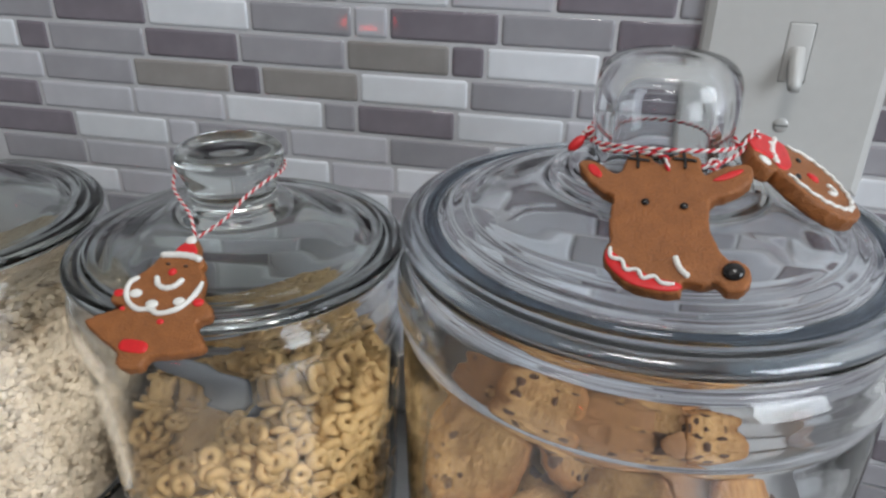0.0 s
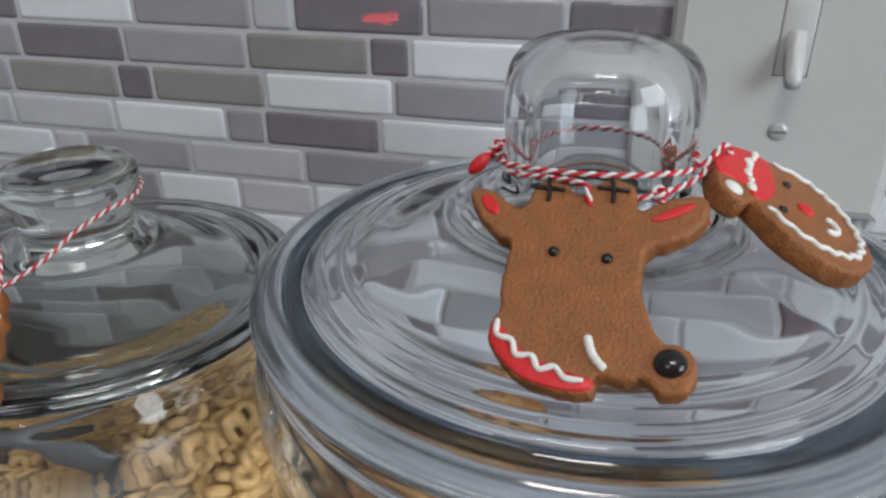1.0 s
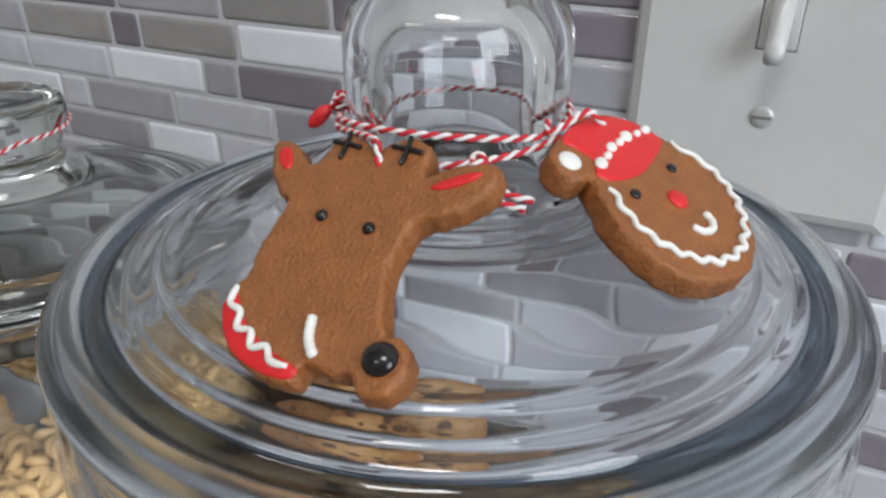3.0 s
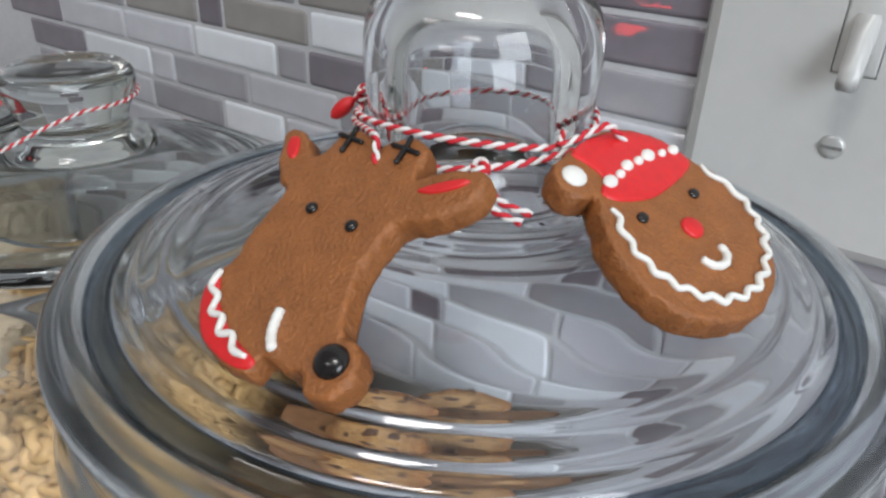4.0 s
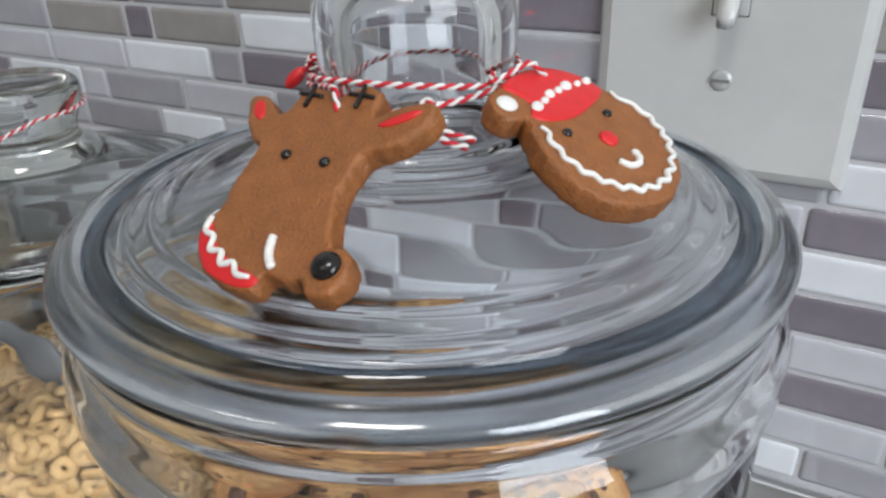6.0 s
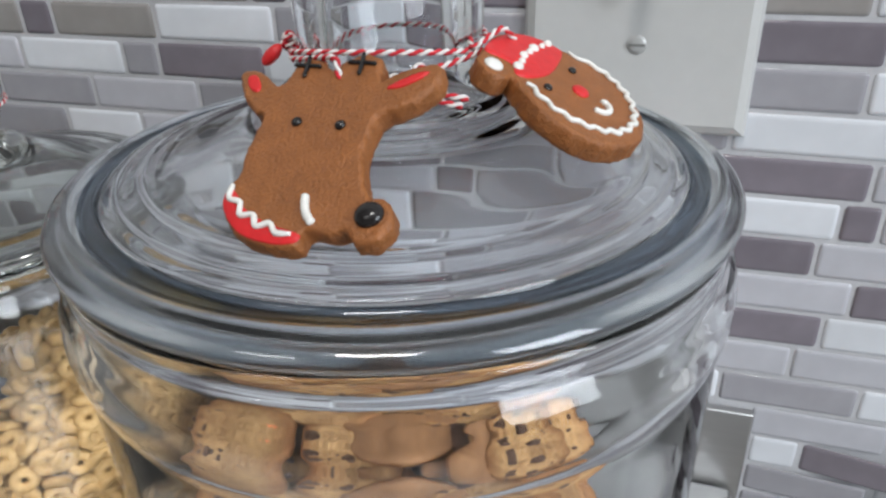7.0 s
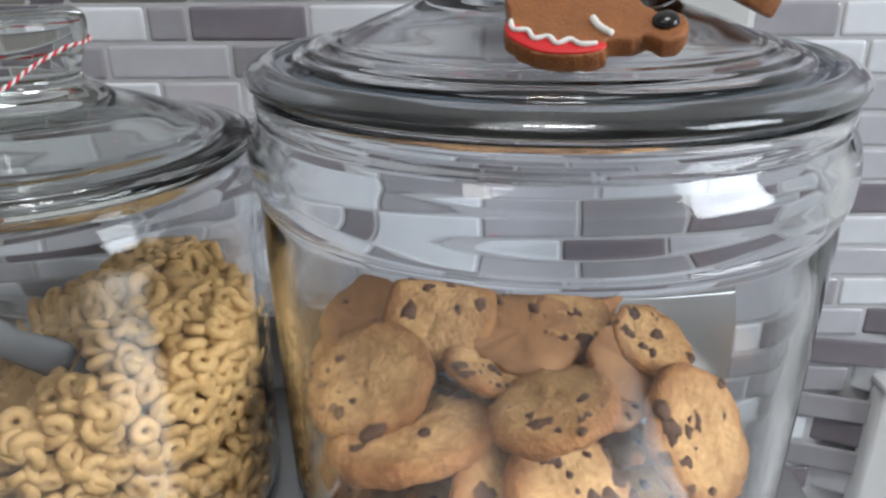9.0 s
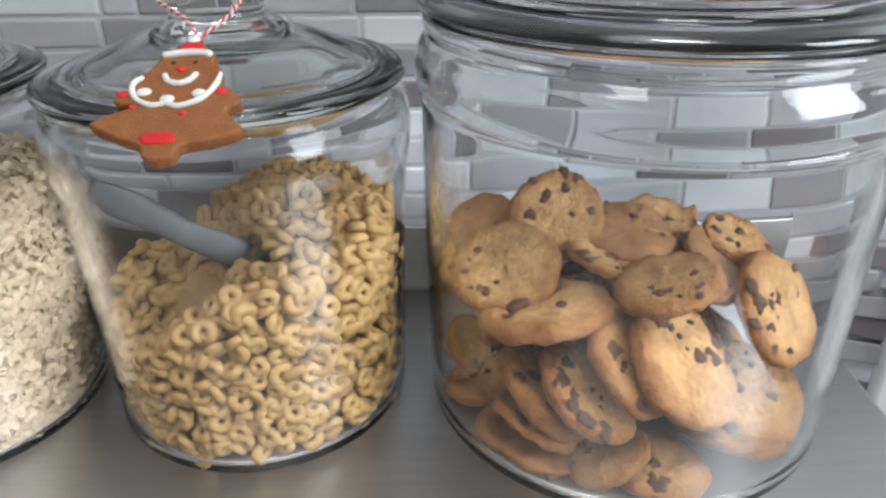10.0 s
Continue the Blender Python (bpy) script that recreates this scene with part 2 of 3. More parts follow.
def light_switch():
    thing = empty("light_switch", pose(0.0692, WALL_Y, H + 0.2115), "white plastic toggle light switch with steel screws", "light switch")
    w, h, d = 0.038, 0.0605, 0.0065
    bm = bmesh.new()
    rings = []
    for inset, y in ((0, -0.0012), (0, -0.0030), (0.0012, -0.0050), (0.0040, -d), (w - 0.0052, -d)):
        hh = h - inset if inset < 0.03 else 0.0120
        ww = w - inset
        rings.append([bm.verts.new((sx * ww, y, sz * hh)) for sx, sz in ((-1, -1), (1, -1), (1, 1), (-1, 1))])
    for a, b in zip(rings, rings[1:]):
        for k in range(4):
            bm.faces.new((a[k], a[(k + 1) % 4], b[(k + 1) % 4], b[k]))
    inner = [bm.verts.new((v.co.x, -0.002, v.co.z)) for v in rings[-1]]
    for k in range(4):
        bm.faces.new((rings[-1][k], rings[-1][(k + 1) % 4], inner[(k + 1) % 4], inner[k]))
    bm.faces.new(inner)
    part("wall_plate", bm, PLASTIC, thing, smooth=False)
    bm = box(-0.0050, 0.0050, -0.0068, -0.002, -0.0118, 0.0118, 0.0006)
    part("toggle_frame", bm, PLASTIC, thing)
    bm = bmesh.new()
    ring = []
    for y, z, a, b in ((-0.0055, -0.001, 0.0028, 0.0056), (-0.0095, -0.0056, 0.0027, 0.0042), (-0.0140, -0.0112, 0.0025, 0.0028), (-0.0152, -0.0122, 0.0019, 0.0019)):
        ring.append([bm.verts.new((sx * a, y, z + sz * b)) for sx, sz in ((-1, -1), (1, -1), (1, 1), (-1, 1))])
    for a, b in zip(ring, ring[1:]):
        for k in range(4):
            bm.faces.new((a[k], a[(k + 1) % 4], b[(k + 1) % 4], b[k]))
    bm.faces.new(ring[-1])
    bmesh.ops.bevel(bm, geom=bm.edges[:], offset=0.0004, segments=2, affect="EDGES")
    part("toggle_lever", bm, PLASTIC, thing)
    for s in (-1, 1):
        bm = bmesh.new()
        for k, (r, y) in enumerate(((0.0032, 0.0), (0.0031, -0.0003), (0.0024, -0.0007), (0.0012, -0.0009))):
            ring = [bm.verts.new((r * math.cos(a * math.pi / 10), y - d, r * math.sin(a * math.pi / 10) + s * 0.0302)) for a in range(20)]
            if k:
                for i in range(20):
                    bm.faces.new((last[i], last[(i + 1) % 20], ring[(i + 1) % 20], ring[i]))
            last = ring
        bm.faces.new(last)
        screw = part("screw", bm, CHROME, thing, "painted steel screw")
        part("screw_slot", box(-0.0026, 0.0026, -d - 0.0011, -d - 0.0007, s * 0.0302 - 0.0004, s * 0.0302 + 0.0004), SLOT, screw, smooth=False)
    return thing


light_switch()


# ---- jars ----
BIG_BODY = [(0, -2.5), (42, -2.5), (68, -3.1), (77, -3.5), (81.4, -1.5), (83.1, 4), (83.5, 20), (84.1, 50), (84.8, 80), (85.2, 105), (85.4, 118), (85.5, 127), (85.5, 131.2), (85.8, 133), (86.4, 134.2), (87, 136), (87.6, 140), (87.5, 144.6), (86.4, 149.4), (84.6, 152.8), (83.8, 154.6), (84.4, 157.6), (84, 160.6), (81.6, 161.6), (79.2, 160.6), (78.8, 156.4), (79.8, 152.8), (81.8, 148.6), (83, 143.5), (82.9, 137), (82.6, 130), (82.2, 123), (81.9, 115), (81.6, 105), (80.8, 80), (80, 50), (79.3, 20), (79, 7), (77, 1.8), (71, -0.6), (42, -1.0), (0, -1.0)]
BIG_LID = [(0, 225.6), (9, 225.4), (15, 224.6), (19.4, 222.4), (22, 218.4), (22.9, 212.5), (22.7, 205), (22, 199), (21.4, 195), (22.4, 191.6), (25.4, 189.8), (28, 188.8), (29.6, 187), (31.4, 185.8), (34.4, 185), (36.4, 183.2), (38.6, 181.9), (44, 179.9), (51, 177.4), (57, 174.9), (60, 173.9), (62.4, 173.5), (64, 172.5), (66, 172.1), (68.2, 171.7), (69.8, 170.8), (71.4, 170.4), (72.8, 169.6), (73.7, 168.3), (75.2, 167.4), (77, 167.5), (78.2, 168.4), (79.6, 169.2), (81.2, 169.0), (82.6, 168.2), (84, 167.6), (85.4, 166.6), (86.2, 165.2), (85.9, 163.6), (84, 162.9), (80, 163.3), (76, 163.4), (73.5, 164), (71, 165.8), (68, 167), (64, 167.9), (60.4, 168.7), (56, 170.4), (45, 175), (36, 178.4), (28, 181.6), (20.6, 184.8), (17, 188.6), (15.4, 194), (15.2, 201), (15.2, 208), (14.2, 213.6), (11.6, 217), (7, 218.6), (0, 219)]
MID_BODY = [(0, -2.7), (30, -2.7), (50, -3.1), (57, -3.5), (60.5, -1.5), (62, 3.5), (62.6, 20), (63.4, 50), (64.6, 80), (65.4, 98), (66.2, 106), (67.4, 112), (68, 118), (67.6, 125), (66.2, 130), (64.4, 133.4), (62, 135), (59.6, 134.6), (59, 132.6), (60.4, 130), (62.6, 126.6), (63.6, 122.5), (63.8, 118), (63.2, 112), (62, 105), (61.2, 97), (60.4, 80), (59.2, 50), (58.8, 20), (58.4, 6), (56, 0.9), (48, -0.9), (20, -1.1), (0, -1.1)]
MID_LID = [(0, 182.0), (10, 181.8), (16.5, 181.2), (19.6, 179.4), (20.6, 176.6), (20.0, 172.6), (18.2, 168), (16.8, 164), (16.6, 161.5), (18, 159.6), (21.6, 158), (23.6, 156), (26, 154.6), (34, 152), (44, 148.2), (52, 145), (55.6, 143.8), (57.6, 143.8), (59.4, 142.6), (61.4, 142.2), (64.4, 142), (66.2, 140.4), (66.6, 138.6), (65.4, 136.8), (62.8, 136), (58, 135.6), (53, 135.8), (50.6, 137.2), (47, 140), (41, 142.8), (32, 147), (22, 150.0), (12, 152.5), (0, 153)]


def jar(name, label, body, lid, m, lid_glass):
    thing = empty(name, m, label, "jar", "glass jars with lids")
    b = part("jar_body", lathe(body), GLASS, thing, "clear glass body with a rounded shoulder")
    l = part("lid", lathe(lid), lid_glass, thing, "thick pressed glass lid with a knob")
    b.visible_shadow = False
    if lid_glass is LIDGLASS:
        # the brim is three times as thick as the dome, and outside its groove shows the glass's own colour
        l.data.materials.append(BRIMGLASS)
        # the groove's top is tinted to stand in for the dark room it reflects
        l.data.materials.append(DARKREFLECTION)
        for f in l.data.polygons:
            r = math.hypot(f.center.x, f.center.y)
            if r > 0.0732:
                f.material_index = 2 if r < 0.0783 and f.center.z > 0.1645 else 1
    return thing


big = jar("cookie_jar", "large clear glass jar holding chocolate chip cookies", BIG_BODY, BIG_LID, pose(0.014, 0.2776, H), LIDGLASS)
mid = jar("cereal_jar", "clear glass jar holding ring cereal and a scoop", MID_BODY, MID_LID, pose(-0.1436, 0.2798, H), MIDGLASS)
oat = jar("oat_jar", "clear glass jar filled with rolled oats", MID_BODY, MID_LID, pose(-0.2795, 0.270, H), MIDGLASS)


def lit_display():
    thing = empty("appliance_display", pose(-1.12, -2.8, 0.56), "black appliance panel with a glowing red readout", "display")
    part("panel", box(-0.22, 0.22, 0.0, 0.02, -0.07, 0.07, 0.004), BLACK, thing)
    m = bpy.data.materials.new("red_readout")
    m.use_nodes = True
    p = m.node_tree.nodes["Principled BSDF"]
    p.inputs["Base Color"].default_value = (0.3, 0.01, 0.01, 1)
    p.inputs["Emission Color"].default_value = (1.0, 0.02, 0.012, 1)
    p.inputs["Emission Strength"].default_value = 14.0
    part("readout", box(-0.09, 0.09, 0.0202, 0.023, -0.03, 0.03, 0.001), m, thing, "glowing red readout")


lit_display()


# ---- contents of the jars ----
def cookie_mesh(seed, r=0.0192, h=0.0068):
    rng = random.Random(seed)
    ph = [rng.uniform(0, 6.3) for _ in range(4)]
    bm = bmesh.new()
    seg, rings = 44, []
    off = Vector((seed * 7.3, 1.1, 0.4))
    for f, z in ((0.0, 1.0), (0.14, 1.0), (0.28, 0.99), (0.42, 0.97), (0.56, 0.96), (0.70, 0.95), (0.82, 0.91), (0.92, 0.80), (0.98, 0.55), (1.0, 0.18), (0.995, -0.15), (0.96, -0.36), (0.5, -0.45), (0.0, -0.45)):
        if f == 0:
            rings.append([bm.verts.new((0, 0, z * h * 0.62))])
            continue
        ring = []
        for k in range(seg):
            a = 2 * math.pi * k / seg
            w = 1 + 0.012 * math.sin(2 * a + ph[0]) + 0.014 * math.sin(3 * a + ph[3]) + 0.018 * math.sin(5 * a + ph[1]) + 0.014 * math.sin(9 * a + ph[2])
            x, y = r * f * w * math.cos(a), r * f * w * math.sin(a)
            dz = 0.0014 * noise.noise(Vector((x, y, z * h)) * 190 + off) + 0.0011 * noise.noise(Vector((x, y, z * h)) * 430 + off)
            ring.append(bm.verts.new((x, y, z * h * 0.62 + dz)))
        rings.append(ring)
    for a, b in zip(rings, rings[1:]):
        for k in range(seg):
            if len(a) == 1:
                bm.faces.new((a[0], b[k], b[(k + 1) % seg]))
            elif len(b) == 1:
                bm.faces.new((a[k], b[0], a[(k + 1) % seg]))
            else:
                bm.faces.new((a[k], b[k], b[(k + 1) % seg], a[(k + 1) % seg]))
    me = finish("cookie", bm, COOKIE)
    # the baked underside is browner and smoother than the top
    me.materials.append(COOKIE_BASE)
    for f in me.polygons:
        if f.center.z < -0.0008:
            f.material_index = 1
    return me


def chip_mesh(seed):
    rng = random.Random(seed)
    bm = bmesh.new()
    bmesh.ops.create_icosphere(bm, subdivisions=2, radius=1.0)
    for v in bm.verts:
        v.co *= 1 + 0.5 * noise.noise(v.co * 1.5 + Vector((seed * 3.1, 0, 0)))
        v.co.z *= 0.55
    return finish("chocolate_chip", bm, CHIP)


COOKIES = [cookie_mesh(k) for k in range(5)]
CHIPS = [chip_mesh(k) for k in range(4)]
rng = random.Random(11)


def cookie(x, y, z, yaw, pitch, size=1.0, chips=9):
    """A cookie whose face points to yaw (degrees, 0 towards the room, + to the right) and pitch (90: up)."""
    a, p = radians(yaw), radians(pitch)
    n = Vector((math.sin(a) * math.cos(p), -math.cos(a) * math.cos(p), math.sin(p)))
    q = n.to_track_quat("Z", "Y").to_matrix().to_4x4()
    ob = new("chocolate_chip_cookie", rng.choice(COOKIES))
    ob.matrix_world = Matrix.Translation(mm(x, y, z)) @ q @ pose(0, 0, 0, 0, 0, rng.uniform(0, 360)) @ Matrix.Scale(size, 4)
    tagged(ob, "golden brown chocolate chip cookie inside the glass jar", "cookie", "cookies in the jar")
    side = rng.uniform(0, 6.283)
    for _ in range(chips):
        c = new("chocolate_chip", rng.choice(CHIPS))
        f, b = math.sqrt(rng.uniform(0.02, 0.86)), rng.gauss(side, 1.1)
        top = 0.0042 * (1 - 0.14 * f ** 4) if rng.random() < 0.85 else -0.0016
        s = 0.0010 + 0.0027 * rng.random() ** 1.6
        c.parent = ob
        c.matrix_local = Matrix.LocRotScale((0.0192 * f * math.cos(b), 0.0192 * f * math.sin(b), top - 0.3 * s), Euler((rng.uniform(-.4, .4), rng.uniform(-.4, .4), rng.uniform(0, 6))), (s * rng.uniform(.9, 1.45), s * rng.uniform(.8, 1.1), s))


def cookies():
    # those at the front and on top, as they lean on one another
    for *row, size in ((-39, 253, 70, -22, 64, 1.09), (-44, 272, 64, -31, 65, 1.14), (-25, 238, 60, -139, 79, 1.25), (16, 232, 74, -102, 74, 1.01), (34, 250, 67, -121, -74, 0.71),
                (21, 221, 48, 50, 48, 1.22), (3, 224, 47, 67, 43, 1.11), (54, 241, 20, 10, 72, 1.25), (46, 230, 10, 161, 68, 1.08), (-10, 226, 34, 68, 53, 1.14),
                (-24, 236, 26, 85, 50, 1.20), (-50, 272, 21, 74, 46, 0.83), (-28, 232, 14, 115, 57, 0.94), (-49, 270, 3, -33, 88, 0.73), (-23, 230, 4, -47, -83, 0.88),
                (-34, 240, 4, -65, -84, 0.83), (17, 218, 3, 83, 86, 0.96), (-2, 218, 9, -99, 61, 0.83), (67, 252, 7, 48, 72, 0.91), (63, 246, 55, 41, 37, 1.13),
                (-47, 284, 73, 162, -61, 0.84), (-18, 278, 78, -4, 56, 1.02), (11, 274, 74, -157, -80, 1.01), (27, 284, 72, 41, 79, 0.87), (-2, 258, 70, 107, 70, 0.81),
                (45, 262, 69, -130, -61, 0.79), (54, 272, 71, 39, 73, 0.74)):
        cookie(*row, size=size, chips=rng.randint(10, 18))
    for row in ((-40, 304, 50, -20, 52), (-15, 322, 58, 0, 64), (14, 314, 62, 24, -72), (36, 322, 54, 30, -60), (58, 302, 42, 34, 50), (-2, 296, 64, 50, -78), (-26, 300, 56, 200, 74), (34, 292, 58, 150, 70), (26, 272, 48, 10, 60), (14, 254, 42, 20, 50)):
        cookie(*row, size=rng.uniform(1.0, 1.1), chips=rng.randint(12, 21))
    # those below and behind, heaped round the middle
    for level, count in ((9, 8), (25, 7), (42, 6)):
        for k in range(count):
            a = 2 * math.pi * k / count + level
            r = 48 if k % 3 else 26
            x, y = 14 + r * math.cos(a), 277.6 + r * math.sin(a)
            if y < 262:
                continue
            cookie(x, y, level, math.degrees(a) + 90 + rng.uniform(-30, 30), rng.uniform(15, 60), rng.uniform(1.05, 1.12), 6)
    for k in range(7):
        a = 0.9 * k
        cookie(14 + 26 * math.cos(a), 284 + 24 * math.sin(a), 20 + 4 * k, rng.uniform(0, 360), rng.uniform(40, 85), 1.0, 6)


cookies()


def ring_verts(R, r, seg, sides, squash):
    v, f = [], []
    for i in range(seg):
        a = 2 * math.pi * i / seg
        for k in range(sides):
            b = 2 * math.pi * k / sides
            v.append(((R + r * math.cos(b)) * math.cos(a), (R + r * math.cos(b)) * math.sin(a), squash * r * math.sin(b)))
            f.append((i * sides + k, ((i + 1) % seg) * sides + k, ((i + 1) % seg) * sides + (k + 1) % sides, i * sides + (k + 1) % sides))
    return np.array(v), f


def flake_verts(r, t, sides):
    v = [(0, 0, t)] + [(r * math.cos(2 * math.pi * k / sides), r * math.sin(2 * math.pi * k / sides) * 0.78, 0) for k in range(sides)] + [(0, 0, -t)]
    f = [(0, 1 + k, 1 + (k + 1) % sides) for k in range(sides)] + [(sides + 1, 1 + (k + 1) % sides, 1 + k) for k in range(sides)]
    return np.array(v), f


def heap(name, unit, faces, centre, radius_at, top_at, spacing, material, seed, core_gap, wild, label, category, floor_z=1.0, layers=2, clear=None):
    """Loose pieces against the inside of a jar and over the top of the heap, round a solid core of the same stuff. Millimetres."""
    rng = random.Random(seed)
    places = []
    for layer in range(layers):
        z = floor_z + spacing * 0.45
        while z < 125:
            r = radius_at(z) - spacing * (0.40 + 0.72 * layer)
            count = int(2 * math.pi * r / (spacing * 0.92))
            for k in range(count):
                a = 2 * math.pi * (k + rng.uniform(-.35, .35) + layer * .5) / count
                x, y = r * math.cos(a), r * math.sin(a)
                zz = z + rng.uniform(-.4, .4) * spacing
                if zz < top_at(x, y) - spacing * 0.2:
                    n = Vector((math.cos(a), math.sin(a), rng.uniform(-.5, .5))) + wild * Vector((rng.uniform(-1, 1), rng.uniform(-1, 1), rng.uniform(-1, 1)))
                    places.append((x, y, zz, n))
            z += spacing * 0.80
    R = radius_at(60) - spacing * 0.5
    for layer in range(layers):
        step = spacing * 0.86
        m = int(R / step) + 1
        for i in range(-m, m + 1):
            for j in range(-m, m + 1):
                x, y = (i + rng.uniform(-.35, .35)) * step, (j + rng.uniform(-.35, .35)) * step
                if x * x + y * y < R * R:
                    z = top_at(x, y) - layer * spacing * 0.6 + rng.uniform(-.25, .25) * spacing
                    n = Vector((0, 0, 1)) + (0.5 + wild) * Vector((rng.uniform(-1, 1), rng.uniform(-1, 1), rng.uniform(-.3, 1)))
                    places.append((x, y, z, n))
    verts, polys = [], []
    for x, y, z, n in places:
        if clear and clear(x, y, z):
            continue
        q = n.to_track_quat("Z", "Y").to_matrix() @ Euler((0, 0, rng.uniform(0, 6.28))).to_matrix()
        s = rng.uniform(0.88, 1.1)
        base = len(verts)
        pts = unit * s @ np.array(q).T + np.array((x, y, z))
        verts.extend(map(tuple, pts / 1000))
        polys.extend(tuple(base + i for i in f) for f in faces)
    # core
    seg, base = 48, len(verts)
    levels = 8
    for lv in range(levels + 1):
        for k in range(seg):
            a = 2 * math.pi * k / seg
            r = radius_at(30) - core_gap
            x, y = r * math.cos(a), r * math.sin(a)
            t = top_at(x, y) - core_gap * 0.9
            verts.append((x / 1000, y / 1000, (floor_z + (t - floor_z) * lv / levels) / 1000))
    for lv in range(levels):
        for k in range(seg):
            a, b = base + lv * seg + k, base + lv * seg + (k + 1) % seg
            polys.append((a, b, b + seg, a + seg))
    hub = len(verts)
    verts.append((0, 0, (top_at(0, 0) - core_gap * 0.9) / 1000))
    for k in range(seg):
        polys.append((base + levels * seg + k, base + levels * seg + (k + 1) % seg, hub))
    me = bpy.data.meshes.new(name)
    me.from_pydata(verts, [], polys)
    me.materials.append(material)
    if core_gap > 5:
        me.shade_smooth()
    ob = new(name, me)
    ob.matrix_world = pose(centre[0], centre[1], H)
    return tagged(ob, label, category, kind="stuff")


def cereal_top(x, y):
    return 73 + 0.30 * x + 0.12 * y + 5 * math.sin(x * 0.07 + 1) + 4 * math.cos(y * 0.09) - 18 * math.exp(-((x + 20) ** 2 + (y + 20) ** 2) / 500)


def oat_top(x, y):
    return 97 + 0.12 * x + 0.06 * y + 3 * math.sin(x * 0.08) + 3 * math.cos(y * 0.07)


def inner(z):
    return 58.4 + 2.6 * min(z, 110) / 110 - 3.5 * max(0, 1 - z / 14) ** 2


def by_scoop(x, y, z):
    """Whether a place (mm in the jar) lies where the scoop does, or between it and the front of the jar."""
    a, d = Vector((-46, -24, 102)), Vector((0.85, 0.18, -0.5))
    t = max(0, min(80, (Vector((x, y, z)) - a).dot(d)))
    off = Vector((x, y, z)) - a - d * t
    return off.length < 7.5 or (off.z > 2 and y < -20 and t < 66 and abs(off.x) < 12 and x < 14)


ru, rf = ring_verts(2.8, 2.05, 12, 7, 1.0)
heap("ring_cereal", ru, rf, (-0.1436, 0.2798), inner, cereal_top, 7.5, CEREAL, 5, 9, 0.8, "golden toasted oat ring cereal filling the glass jar", "cereal", floor_z=2.5, layers=3, clear=by_scoop)
fu, ff = flake_verts(2.1, 0.25, 7)
heap("rolled_oats", fu, ff, (-0.2795, 0.270), inner, oat_top, 2.45, OATS, 8, 3.2, 0.6, "pale dry rolled oats filling the glass jar", "oats")


def scoop():
    thing = empty("scoop", pose(-0.1436, 0.2798, H), "dull grey metal scoop stuck in the cereal", "scoop")
    a, b = Vector((-0.052, -0.020, 0.101)), Vector((0.002, -0.014, 0.069))
    d = (b - a).normalized()
    side = d.cross(Vector((-0.36, 0.85, -0.4))).normalized()
    up = side.cross(d)
    bm = bmesh.new()
    rings = []
    for t, w, th in ((0, 0.0030, 0.0010), (0.04, 0.0040, 0.0013), (0.4, 0.0052, 0.0015), (0.8, 0.0064, 0.0016), (0.95, 0.0066, 0.0016), (1.0, 0.0045, 0.0014)):
        p = a + (b - a) * t
        rings.append([bm.verts.new(p + w * math.cos(k * math.pi / 6) * side + th * math.sin(k * math.pi / 6) * up) for k in range(12)])
    for r0, r1 in zip(rings, rings[1:]):
        for k in range(12):
            bm.faces.new((r0[k], r0[(k + 1) % 12], r1[(k + 1) % 12], r1[k]))
    bm.faces.new(rings[0][::-1])
    bm.faces.new(rings[-1])
    part("handle", bm, SCOOP, thing)
    down = Vector((0.25, 0.55, -0.8)).normalized()
    bm = bmesh.new()
    rings = []
    for t in range(7):
        p = b + d * 0.002 + down * (0.028 * t / 6)
        w = 0.012 * (0.75 + 0.25 * math.sin(t / 6 * math.pi))
        rings.append([bm.verts.new(p + w * math.cos(math.pi + k * math.pi / 10) * side + w * math.sin(math.pi + k * math.pi / 10) * up) for k in range(11)])
    for r0, r1 in zip(rings, rings[1:]):
        for k in range(10):
            bm.faces.new((r0[k], r0[k + 1], r1[k + 1], r1[k]))
    bm.faces.new(rings[0])
    bmesh.ops.solidify(bm, geom=bm.faces[:], thickness=0.0009)
    part("bowl", bm, SCOOP, thing)


scoop()


